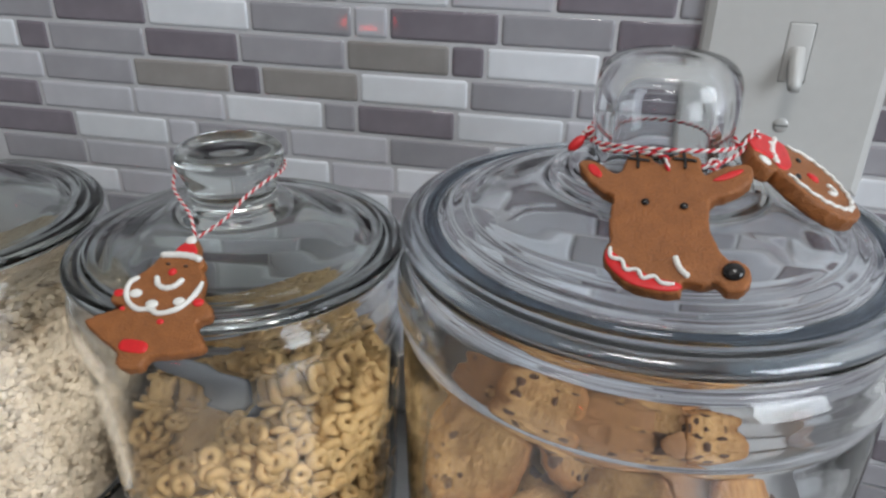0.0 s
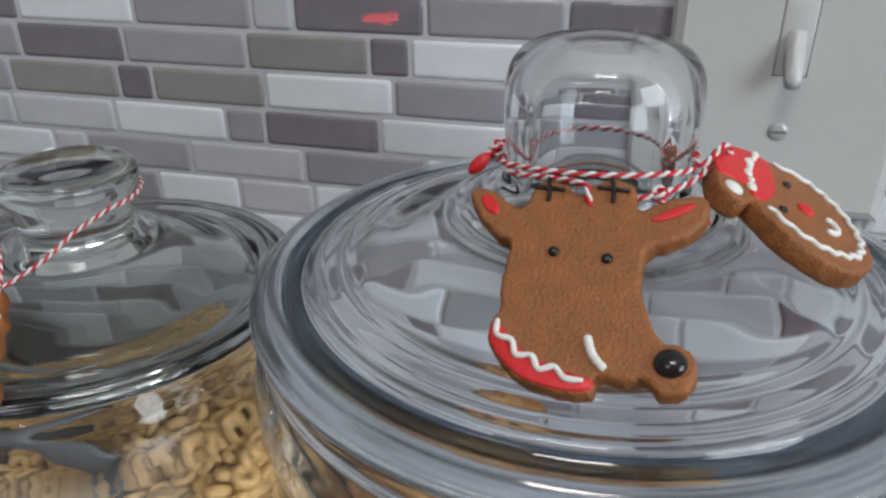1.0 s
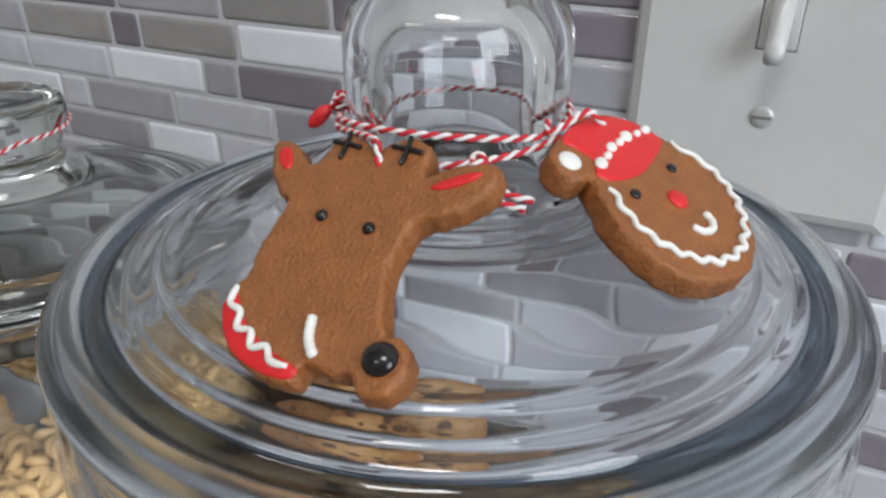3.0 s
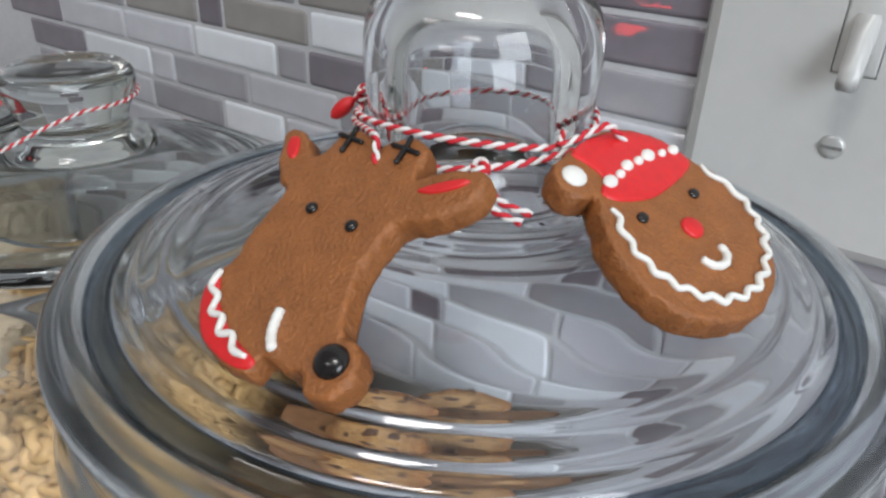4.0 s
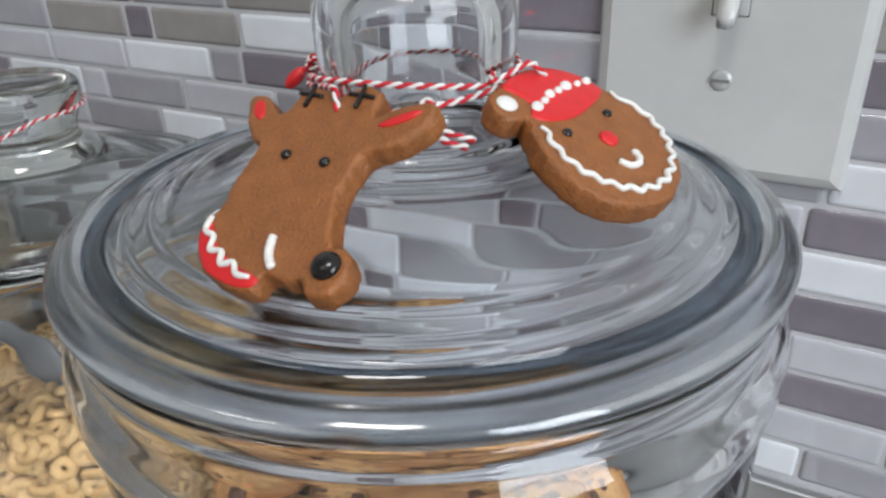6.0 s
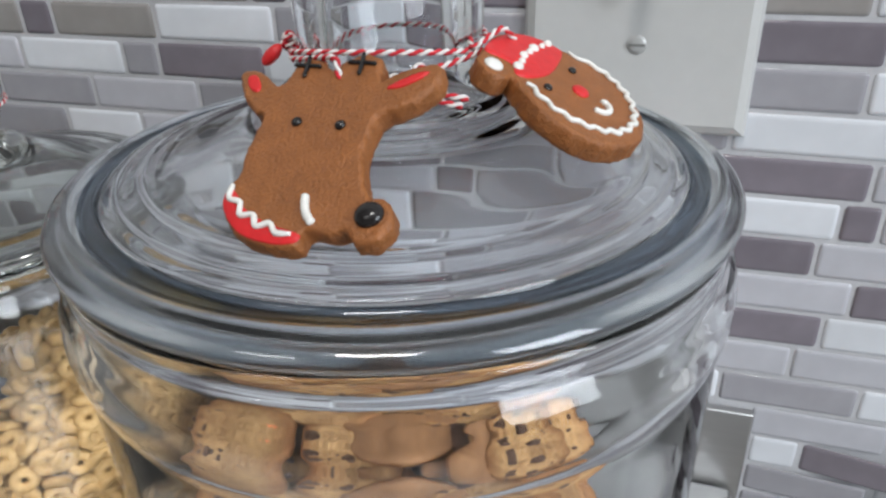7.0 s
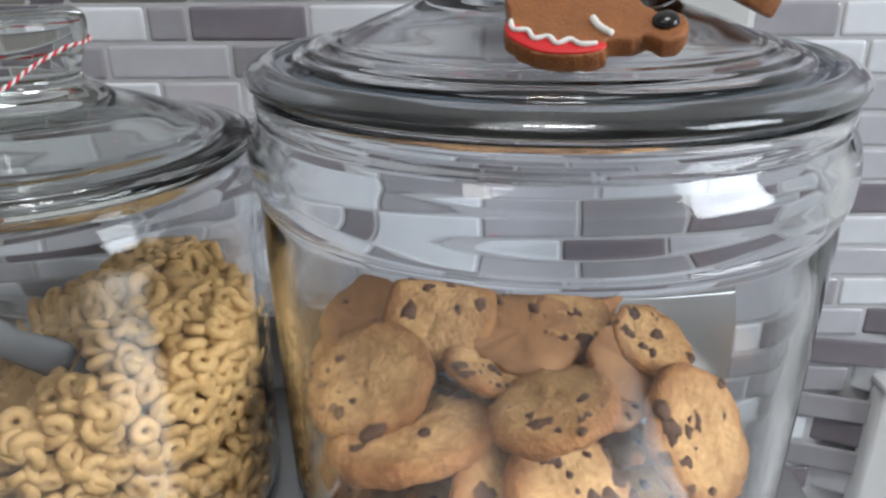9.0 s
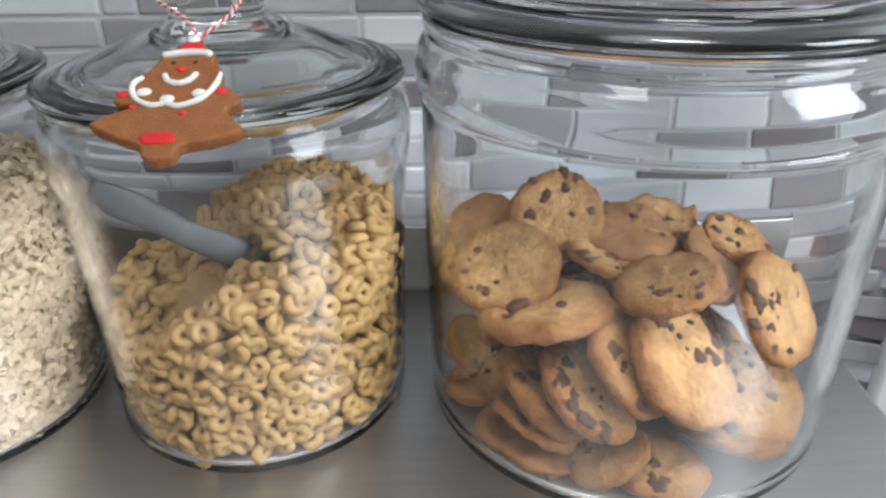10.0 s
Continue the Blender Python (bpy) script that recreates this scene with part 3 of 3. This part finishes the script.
# ---- ornaments ----
def slab(outline, thick, per=10, inset=1.0):
    """A biscuit of the given outline (mm), its face in the plane z = 0, with rounded edges."""
    pts = spline([(x, y, 0) for x, y in outline], per, closed=True)
    n = len(pts)
    turn = sum(pts[i].x * pts[(i + 1) % n].y - pts[(i + 1) % n].x * pts[i].y for i in range(n))
    sgn = 1 if turn > 0 else -1
    nor = []
    for i in range(n):
        d = pts[(i + 1) % n] - pts[i - 1]
        nor.append(Vector((-d.y, d.x, 0)).normalized() * sgn)
    bm = bmesh.new()
    rings = []
    for off, z in ((inset * 0.95, 0.0), (inset * 0.4, -0.16), (inset * 0.1, -0.6), (0, -1.3), (0, -thick + 1.2), (inset * 0.4, -thick + 0.3), (inset * 1.1, -thick)):
        ring = []
        for p, nn in zip(pts, nor):
            # crumbly, hand-cut edge
            o = off + 0.45 * noise.noise(Vector((p.x * 0.55, p.y * 0.55, z * 0.9))) + 0.22 * noise.noise(Vector((p.x * 1.7, p.y * 1.7, z * 2.0 + 7)))
            ring.append(bm.verts.new(((p + nn * o).x / 1000, (p + nn * o).y / 1000, z / 1000)))
        rings.append(ring)
    for a, b in zip(rings, rings[1:]):
        for k in range(n):
            bm.faces.new((a[k], a[(k + 1) % n], b[(k + 1) % n], b[k]))
    for f in bm.faces:
        f.smooth = True
    for ring in (rings[0], rings[-1]):
        f = bm.faces.new(ring)
        f.smooth = False
        bmesh.ops.triangulate(bm, faces=[f], ngon_method="EAR_CLIP")
    bmesh.ops.recalc_face_normals(bm, faces=bm.faces)
    bm.normal_update()
    for f in bm.faces:
        if not f.smooth and f.normal.z * (1 if f.calc_center_median().z > -0.0005 else -1) < 0:
            f.normal_flip()
    return bm


def patch(outline, lift=0.5, per=4):
    """A low pad of icing over an outline (mm)."""
    pts = spline([(x, y, 0) for x, y in outline], per, closed=True)
    c = sum(pts, Vector()) / len(pts)
    bm = bmesh.new()
    rings = []
    for k, z in ((1.0, -0.15), (0.99, lift * 0.5), (0.94, lift * 0.9), (0.7, lift)):
        rings.append([bm.verts.new(((c + (p - c) * k).x / 1000, (c + (p - c) * k).y / 1000, z / 1000)) for p in pts])
    n = len(pts)
    for a, b in zip(rings, rings[1:]):
        for i in range(n):
            bm.faces.new((a[i], a[(i + 1) % n], b[(i + 1) % n], b[i]))
    f = bm.faces.new(rings[-1])
    bmesh.ops.triangulate(bm, faces=[f])
    return bm


def bead(x, y, rx, ry, h, z=0.0):
    bm = bmesh.new()
    bmesh.ops.create_uvsphere(bm, u_segments=20, v_segments=12, radius=1.0, matrix=Matrix.LocRotScale((x / 1000, y / 1000, z / 1000), None, (rx / 1000, ry / 1000, h / 1000)))
    return bm


def line(pts, r, lift=0.25, per=5, wob=0.08):
    p = [Vector((q.x / 1000, q.y / 1000, (q.z + lift) / 1000)) for q in spline([(x, y, 0) for x, y in pts], per)]
    return tube(bmesh.new(), p, r / 1000, 8, True, lambda t: (1 + wob * math.sin(t * 37)) * (0.7 + 0.3 * min(1, 14 * t, 14 * (1 - t))))


def facing(c, x, n):
    """A pose from a place (mm on the steel top), the direction of local x, and the face's normal."""
    n = Vector(n).normalized()
    x = Vector(x)
    x = (x - n * x.dot(n)).normalized()
    y = n.cross(x)
    m = Matrix((x, y, n)).transposed().to_4x4()
    m.translation = mm(*c)
    return m


def zigzag(pts, amp, per):
    """Teeth along a smooth line (mm)."""
    s = spline([(x, y, 0) for x, y in pts], per)
    out = []
    for i, p in enumerate(s):
        d = s[min(i + 1, len(s) - 1)] - s[max(i - 1, 0)]
        k = Vector((-d.y, d.x, 0)).normalized() * amp * (1 if i % 2 else -1)
        out.append((p.x + k.x, p.y + k.y))
    return out


REINDEER = facing((15.1, 228.4, 188.6), (0.989, -0.08, 0.128), (-0.151, -0.521, 0.84))


def reindeer():
    thing = empty("reindeer_ornament", REINDEER, "gingerbread reindeer head ornament with red and white icing", "ornament", "gingerbread ornaments")
    out = [(-26.6, 21.6), (-24.5, 23.3), (-20.5, 22.0), (-16.2, 18.4), (-13.6, 19.4), (-13.0, 22.6), (-10, 25.2), (-6, 24.2), (-3.0, 21.4), (-0.2, 24.0), (4.1, 25.4), (8.0, 23.4), (8.8, 19.0), (9.8, 17.6), (12.3, 19.2), (18.1, 21.1), (21.7, 20.8), (22.3, 17.5), (20.4, 13.6), (15.9, 10.3), (11.6, 8.6), (10.6, 3.8), (11.2, -2.2), (13.3, -7.6), (15.6, -10.8), (18.4, -11.0), (20.8, -13.7), (21.0, -17.2), (18.8, -20.0), (15.2, -20.3), (12.7, -18.0), (9.4, -18.6), (4.4, -18.4), (3.4, -21.4), (-2.0, -21.7), (-9.0, -19.9), (-13.9, -16.2), (-16.7, -11.9), (-16.4, -8.0), (-15.4, -5.6), (-16.1, 0.1), (-15.9, 5.4), (-15.6, 9.0), (-18.7, 11.2), (-23.1, 15.4)]
    part("biscuit", slab(out, 5.2), GINGER, thing, smooth=False, recalc=False)
    for x, y in ((-6.4, 7.3), (4.1, 6.0)):
        part("eye", bead(x, y, 1.15, 1.15, 0.8, 0.2), BLACK, thing, "glossy black dot")
    part("nose", bead(16.8, -14.8, 2.9, 2.7, 1.7, 0.2), BLACK, thing, "glossy black nose")
    part("collar", patch([(-15.6, -8.6), (-11.5, -12.8), (-6.5, -15.8), (-0.5, -18.0), (4.0, -19.2), (3.0, -21.0), (-2.0, -21.2), (-8.8, -19.5), (-13.5, -16.0), (-16.2, -12.0)], 0.35), RED, thing, "red icing collar")
    part("collar_trim", line([(-15.0, -8.4), (-14.6, -11.6), (-11.6, -12.6), (-10.4, -15.4), (-7.4, -15.4), (-5.8, -17.9), (-3.0, -17.2), (-0.9, -19.2), (2.4, -19.3)], 0.62, 0.55, 5), WHITE, thing, "white zigzag icing")
    part("mouth", line([(2.2, -10.6), (2.9, -13.0), (4.0, -15.0), (5.8, -16.8)], 0.85, 0.2), WHITE, thing, "white icing curve")
    part("ear_lining", patch([(-23.6, 20.9), (-21.6, 20.9), (-19.4, 17.8), (-19.6, 16.2), (-21.4, 16.8), (-23.2, 18.9)], 0.4), RED, thing, "red icing")
    part("ear_lining", patch([(11.6, 15.0), (14.2, 16.9), (17.8, 18.6), (19.8, 18.7), (18.2, 16.9), (14.6, 15.1)], 0.4), RED, thing, "red icing")
    for cx, cy in ((-9.3, 22.6), (3.9, 22.3)):
        part("antler_mark", line([(cx - 3.4, cy + 0.6), (cx, cy + 0.2), (cx + 3.4, cy - 0.4)], 0.5, 0.25), BLACK, thing, "black icing cross")
        part("antler_mark", line([(cx - 0.4, cy + 2.9), (cx + 0.1, cy), (cx + 0.2, cy - 3.2)], 0.5, 0.35), BLACK, thing, "black icing cross")


SANTA = facing((53.9, 268.5, 194.0), (0.894, 0.033, -0.447), (0.448, -0.065, 0.892))


def santa():
    thing = empty("santa_face_ornament", SANTA, "gingerbread face ornament in a red iced cap", "ornament", "gingerbread ornaments")
    out = [(-13.8, -11.0), (-15.4, -8.6), (-15.6, -5.6), (-15.6, -1.0), (-15.2, 8.0), (-11.9, 15.6), (-6.4, 19.8), (0.0, 20.8), (5.1, 22.2), (12.3, 20.8), (18.9, 15.6), (23.2, 7.8), (24.6, -2.3), (22.0, -10.2), (17.0, -16.2), (11.4, -18.6), (5.2, -17.8), (-0.1, -15.2), (-4.2, -11.0), (-6.8, -8.2), (-7.3, -9.2), (-7.9, -10.6), (-9.4, -12.0), (-11.7, -12.2)]
    part("biscuit", slab(out, 5.5), GINGER, thing, smooth=False, recalc=False)
    part("cap", patch([(-14.8, -3.6), (-15.4, 1.4), (-14.0, 8.6), (-11.0, 15.0), (-6.0, 18.8), (-0.4, 19.4), (0.9, 15.8), (0.6, 6.0), (-0.6, 0.0), (-3.6, -5.6), (-6.4, -7.0), (-8.2, -3.4), (-11.6, -3.0)], 0.5), RED, thing, "red icing cap")
    part("bobble", bead(-11.6, -8.0, 2.2, 2.6, 0.8, 0.1), WHITE, thing, "white icing bobble")
    for k, size in enumerate((1.25, 0.85, 1.1, 0.9, 1.3, 0.8, 1.05)):
        t = k / 6
        part("cap_dot", bead(-6.9 + 3.4 * t - 1.5 * math.sin(3.1 * t) + 0.35 * (k % 2), -3.2 + 21.2 * t, 1.0 * size, 1.45 * size, 0.8, 0.45), WHITE, thing, "white icing dot")
    for x, y in ((1.0, -5.1), (4.5, 10.9)):
        part("eye", bead(x, y, 1.05, 1.35, 0.7, 0.15), BLACK, thing, "black icing dot")
    part("nose", bead(8.0, 1.9, 2.1, 2.5, 0.9, 0.1), RED, thing, "red icing dot")
    part("smile", line([(12.2, -3.9), (14.4, -3.2), (15.6, -0.8), (15.0, 1.6), (13.2, 2.6)], 0.75, 0.25), WHITE, thing, "white icing curve")
    part("beard_line", line(zigzag([(-3.2, -8.6), (2.0, -12.8), (8.0, -14.4), (13.6, -12.8), (18.4, -9.0), (21.2, -2.4), (21.4, 5.0), (19.2, 12.2), (15.4, 17.2), (10.0, 20.0), (2.0, 19.8)], 0.55, 3), 0.62, 0.3, 4), WHITE, thing, "wavy white icing line")


TREE = facing((-139.4, 220.8, 148.0), (0.999, -0.02, 0.039), (-0.043, -0.454, 0.89))


def tree():
    thing = empty("tree_ornament", TREE, "gingerbread tree ornament with a bearded face and red cap", "ornament", "gingerbread ornaments")
    out = [(-4.3, 21.6), (-2.1, 25.2), (1.7, 22.4), (3.6, 18.0), (6.6, 15.6), (7.0, 12.1), (9.6, 8.6), (11.3, 2.2), (16.0, -1.8), (17.4, -5.6), (14.0, -9.0), (18.0, -13.8), (19.4, -17.3), (12, -20.4), (3.2, -22.4), (1.9, -26.0), (-2.5, -27.4), (-6.5, -26.3), (-8.5, -22.2), (-17, -17.8), (-25.2, -12.6), (-18.5, -8.0), (-14.4, -5.7), (-19.8, -4.1), (-20.2, -0.6), (-16.6, 1.7), (-17.0, 4.2), (-14.4, 7.8), (-11.8, 11.5), (-10.6, 14.0), (-10.2, 16.8), (-5.8, 18.5)]
    part("biscuit", slab(out, 4.6), GINGER, thing, smooth=False, recalc=False)
    part("cap", patch([(-5.0, 17.6), (-3.4, 21.4), (0.6, 21.4), (2.8, 17.4)], 0.5), RED, thing, "red icing cap")
    part("bobble", bead(-1.4, 22.9, 2.1, 1.9, 1.0, 0.1), WHITE, thing, "white icing bobble")
    part("cap_trim", line([(-9.6, 15.6), (-4, 16.3), (1, 16.3), (5.8, 15.2)], 1.25, 0.3), WHITE, thing, "white icing band")
    part("moustache", line([(-7.2, 6.9), (-5.4, 3.8), (-2.0, 2.7), (1.0, 4.0), (2.8, 7.0)], 1.0, 0.25), WHITE, thing, "white icing curve")
    part("beard_line", line([(-13.4, 6.0), (-15.8, 3.4), (-15.2, -0.6), (-12.6, -4.2), (-8.4, -6.3), (-4.0, -5.9), (-0.4, -7.0), (4.4, -5.4), (7.6, -2.4), (9.6, 2.2), (10.0, 6.6)], 0.95, 0.25), WHITE, thing, "white icing beard outline")
    for x, y in ((-11.8, -0.4), (-4.2, -3.8), (5.0, -1.8)):
        part("beard_curl", bead(x, y, 2.3, 1.7, 0.9, 0.1), WHITE, thing, "white icing curl")
    for x, y in ((-5.6, 12.4), (1.2, 12.2)):
        part("eye", bead(x, y, 0.9, 0.6, 0.5, 0.1), BROWNLINE, thing, "brown icing dot")
    part("nose", bead(-2.6, 9.4, 1.5, 1.5, 0.7, 0.1), RED, thing, "red icing dot")
    for x, y, r in ((-18.0, -0.8, 2.0), (11.6, -1.2, 2.0), (-14.0, -6.6, 1.0), (1.6, -9.8, 1.3)):
        part("dot", bead(x, y, r, r * 0.8, 0.6, 0.0), RED, thing, "red icing dot")
    part("trunk_patch", patch([(-7.6, -17.6), (0.6, -17.8), (1.0, -21.4), (-7.4, -21.4)], 0.5), RED, thing, "red icing patch")


reindeer()
santa()
tree()


# ---- striped twine ----
def twine(name, paths, r, label):
    """Two strands, red and white, twisted along each path (room metres)."""
    thing = empty(name, Matrix.Translation(paths[0][0]), label, "twine")
    o = paths[0][0]
    for colour, phase, m in (("red_strand", 0.0, REDTWINE), ("white_strand", math.pi, WHITETWINE)):
        bm = bmesh.new()
        for ctrl in paths:
            pts = spline(ctrl, 40)
            far, s, up, out = 0.0, None, Vector((0.1, 0.2, 1)), []
            for i, p in enumerate(pts):
                d = (pts[min(i + 1, len(pts) - 1)] - pts[max(i - 1, 0)]).normalized()
                s = d.cross(up).normalized()
                up = s.cross(d).normalized()
                if i:
                    far += (p - pts[i - 1]).length
                a = phase + 2 * math.pi * far / (r * 6.2)
                out.append(p - o + 0.50 * r * (math.cos(a) * s + math.sin(a) * up))
            tube(bm, out, r * 0.62, 6)
        part(colour, bm, m, thing)
    return thing


def local(m, x, y, z=0.0):
    return m @ Vector((x / 1000, y / 1000, z / 1000))


def around(cx, cy, z, r, a0, a1, n, dz=0.0, tilt=0.0):
    out = []
    for k in range(n + 1):
        a = radians(a0 + (a1 - a0) * k / n)
        out.append(mm(cx + r * math.cos(a), cy + r * math.sin(a), z + dz * k / n + tilt * math.sin(a)))
    return out


CX, CY = 14.0, 277.6
hang = local(REINDEER, -1.0, 20.3, 0.7)
knot = mm(CX - 23.4, CY - 8, 199)


def tie(p, r=0.0016):
    return [p + r * Vector((math.cos(k * 1.3), math.sin(k * 1.3) * math.cos(k * 0.5), math.sin(k * 1.3) * math.sin(k * 0.5))) for k in range(12)]


front = [mm(CX + 24.2 * math.cos(radians(a)), CY + 24.2 * math.sin(radians(a)), 197.6 + 1.8 * k / 10 + 3.0 * math.sin(math.pi * k / 10)) for k, a in ((k, 204 + 13.4 * k) for k in range(11))]
low = around(CX, CY, 195.5, 26.4, 266, 340, 8, 4.0, 0.0)
twine("ornament_string", [
    around(CX, CY, 198.5, 22.9, 202, -18, 20, 1.0, 1.5),
    front,
    tie(knot), tie(knot + Vector((0.0005, -0.0005, 0.0015)), 0.0012),
    [front[1], front[1] + Vector((0.002, -0.003, -0.001)), hang + Vector((-0.002, 0.002, 0.002)), hang, hang + Vector((0.0006, -0.0008, -0.0016))],
    [front[-1] + Vector((-0.001, 0.003, 0.002)), front[-1] + Vector((0.001, -0.001, 0.001)), local(SANTA, -14.6, 6.4, 2.4), local(SANTA, -11.8, 9.2, 1.2), local(SANTA, -10.8, 10.2, 0.2)],
], 0.00068, "red and white twisted twine tied round the lid knob")
twine("ornament_string", [
    low,
    tie(low[4], 0.0014),
    [low[4], low[4] + Vector((0.002, -0.0015, -0.002)), low[4] + Vector((0.006, -0.002, -0.0040)), low[4] + Vector((0.011, -0.001, -0.0050))],
    [low[4] + Vector((0, -0.001, -0.001)), low[4] + Vector((0.002, -0.003, -0.0034)), low[4] + Vector((0.006, -0.0035, -0.0052)), low[4] + Vector((0.010, -0.0025, -0.0062))],
], 0.00068, "red and white twine end knotted beside the knob")
CX2, CY2 = -143.6, 279.8
pom2 = local(TREE, -1.0, 25.0, -0.5)
twine("ornament_string", [
    around(CX2, CY2, 171.5, 20.6, 200, -18, 20, 0.0, 0.4),
    [mm(CX2 - 19.4, CY2 - 7, 171.5), mm(CX2 - 15, CY2 - 17, 167.5), pom2 + Vector((-0.006, 0.008, 0.0045)), pom2],
    [mm(CX2 + 19.6, CY2 - 6.4, 171.5), mm(CX2 + 14, CY2 - 17, 167.5), pom2 + Vector((0.008, 0.008, 0.0045)), pom2 + Vector((0.001, 0, 0))],
    tie(mm(CX2 - 19.4, CY2 - 7, 171.5), 0.0012),
], 0.0006, "red and white twine loop over the knob")
bm = bmesh.new()
bmesh.ops.create_uvsphere(bm, u_segments=18, v_segments=12, radius=1, matrix=Matrix.Translation(mm(CX - 26.8, CY - 10.8, 196.8)) @ Euler((0.2, -0.75, 0.4)).to_matrix().to_4x4() @ Matrix.Diagonal((0.0034, 0.0019, 0.0016, 1)))
tagged(part("red_bead", bm, RED), "glossy red bead on the end of the twine", "bead")


# ---- the backsplash tiles ----
PITCH, TOP = 0.01525, H + 0.205 - 0.0300
KNOWN = {
    -4: ((-331, "g"), (-280, "l"), (-229, "d"), (-178, "g"), (-127, "w"), (-76, "l"), (-30, "d"), (21, "g"), (72, "w"), (123, "l"), (160, "d"), (211, "w")),
    -3: ((-328, "g"), (-277, "d"), (-226, "w"), (-172, "g"), (-121, "l"), (-104, "d"), (-53, "g"), (-3, "d"), (48, "g"), (106, "g"), (157, "d"), (208, "w")),
    -2: ((-352, "w"), (-301, "d"), (-283, "g"), (-229, "d"), (-179, "g"), (-125, "t"), (-75, "d"), (-59, "w"), (-8, "d"), (43, "g"), (88, "t"), (138, "w"), (154, "d"), (205, "g")),
    -1: ((-342, "l"), (-290, "g"), (-238, "t"), (-185, "d"), (-169, "t"), (-119, "w"), (-66, "g"), (-17, "g"), (43, "d"), (94, "d"), (145, "d"), (196, "w")),
    0: ((-346, "d"), (-295, "l"), (-241, "l"), (-190, "w"), (-138, "g"), (-121, "d"), (-72, "w"), (-21, "l"), (40, "g"), (91, "g"), (142, "w"), (193, "l")),
    1: ((-329, "d"), (-278, "w"), (-224, "l"), (-207, "g"), (-157, "l"), (-105, "g"), (-54, "w"), (-3, "l"), (52, "g"), (103, "w"), (155, "w"), (206, "d")),
    2: ((-326, "g"), (-275, "l"), (-226, "g"), (-175, "w"), (-136, "l"), (-102, "w"), (-51, "d"), (0, "g"), (48, "l"), (99, "d"), (150, "l"), (201, "w")),
    3: ((-309, "w"), (-258, "l"), (-207, "d"), (-156, "w"), (-105, "g"), (-54, "l"), (-3, "d"), (14, "g"), (65, "l"), (92, "w"), (143, "d"), (156, "l"), (207, "g")),
    4: ((-320, "l"), (-269, "g"), (-218, "w"), (-167, "l"), (-116, "d"), (-65, "w"), (-14, "g"), (37, "l"), (87, "d"), (138, "l"), (189, "g")),
    5: ((-305, "g"), (-254, "w"), (-203, "l"), (-152, "g"), (-101, "w"), (-50, "g"), (1, "l"), (52, "w"), (102, "l"), (153, "d"), (204, "w")),
    6: ((-325, "w"), (-274, "g"), (-223, "d"), (-172, "l"), (-121, "l"), (-70, "d"), (-53, "w"), (-2, "l"), (44, "g"), (95, "d"), (146, "w"), (197, "l")),
    7: ((-312, "d"), (-261, "l"), (-210, "w"), (-159, "g"), (-108, "w"), (-57, "l"), (-6, "w"), (36, "d"), (87, "l"), (138, "l"), (189, "g")),
    8: ((-322, "l"), (-271, "w"), (-220, "g"), (-169, "d"), (-118, "l"), (-67, "w"), (-16, "g"), (12, "l"), (63, "w"), (114, "g"), (165, "w"), (216, "l")),
    9: ((128, "l"), (179, "d")),
    10: ((130, "w"), (149, "d"), (200, "l")),
    11: ((130, "g"), (177, "w")),
    12: ((130, "g"), (148, "g"), (199, "l")),
    13: ((130, "w"), (164, "d")),
    14: ((130, "g"), (155, "g")),
    15: ((130, "d"), (170, "l")),
}
TILE_MESH = {}


def tile_mesh(w):
    """A domed tile w millimetres wide, with rounded corners, lying in the wall's plane."""
    if w not in TILE_MESH:
        hw, hh = w / 2000, (PITCH - 0.0017) / 2
        bm = bmesh.new()
        rings = []
        for inset, y in ((0.0, -0.0001), (0.0002, -0.0004), (0.0009, -0.00072), (0.0028, -0.00085), (0.0033, -0.00086)):
            ring = []
            rr = 0.0014
            for cx, cz, a0 in ((1, 1, 0), (-1, 1, 90), (-1, -1, 180), (1, -1, 270)):
                for k in range(3):
                    a = radians(a0 + 45 * k)
                    ring.append(bm.verts.new((cx * (hw - rr) + (rr - inset * (rr > inset)) * math.cos(a) - (inset > rr) * cx * (inset - rr), y, cz * (hh - rr) + (rr - inset * (rr > inset)) * math.sin(a) - (inset > rr) * cz * (inset - rr))))
            rings.append(ring)
        n = len(rings[0])
        for a, b in zip(rings, rings[1:]):
            for k in range(n):
                bm.faces.new((a[k], a[(k + 1) % n], b[(k + 1) % n], b[k]))
        bm.faces.new(rings[-1])
        me = finish("tile", bm, TILE["w"])
        me.materials.clear()
        me.materials.append(None)
        TILE_MESH[w] = me
    return TILE_MESH[w]


def tiles():
    rng = random.Random(4)
    for row, cells in KNOWN.items():
        ends = [c[0] for c in cells[1:]] + [cells[-1][0] + 51]
        for (x, kind), end in zip(cells, ends):
            if x > 215 or row > 9 and x > 180:
                continue
            w = round(end - x - 1.6, 1)
            ob = new("tile", tile_mesh(w))
            ob.parent = wall_north
            ob.material_slots[0].link = "OBJECT"
            ob.material_slots[0].material = TILE[kind]
            xm = (x + end) / 2
            # the loose lower corner of the sheet bows out from the wall
            bow = max(0.0, xm - 145) / 1000 * min(1, (row - 8) / 3) if row > 8 else 0.0
            ob.matrix_world = pose(xm / 1000, WALL_Y - 0.0011 - bow * 0.2, TOP - PITCH * (row + 0.5), rng.uniform(-0.5, 0.5), rng.uniform(-0.25, 0.25), rng.uniform(-0.3, 0.3) - bow * 500)


tiles()
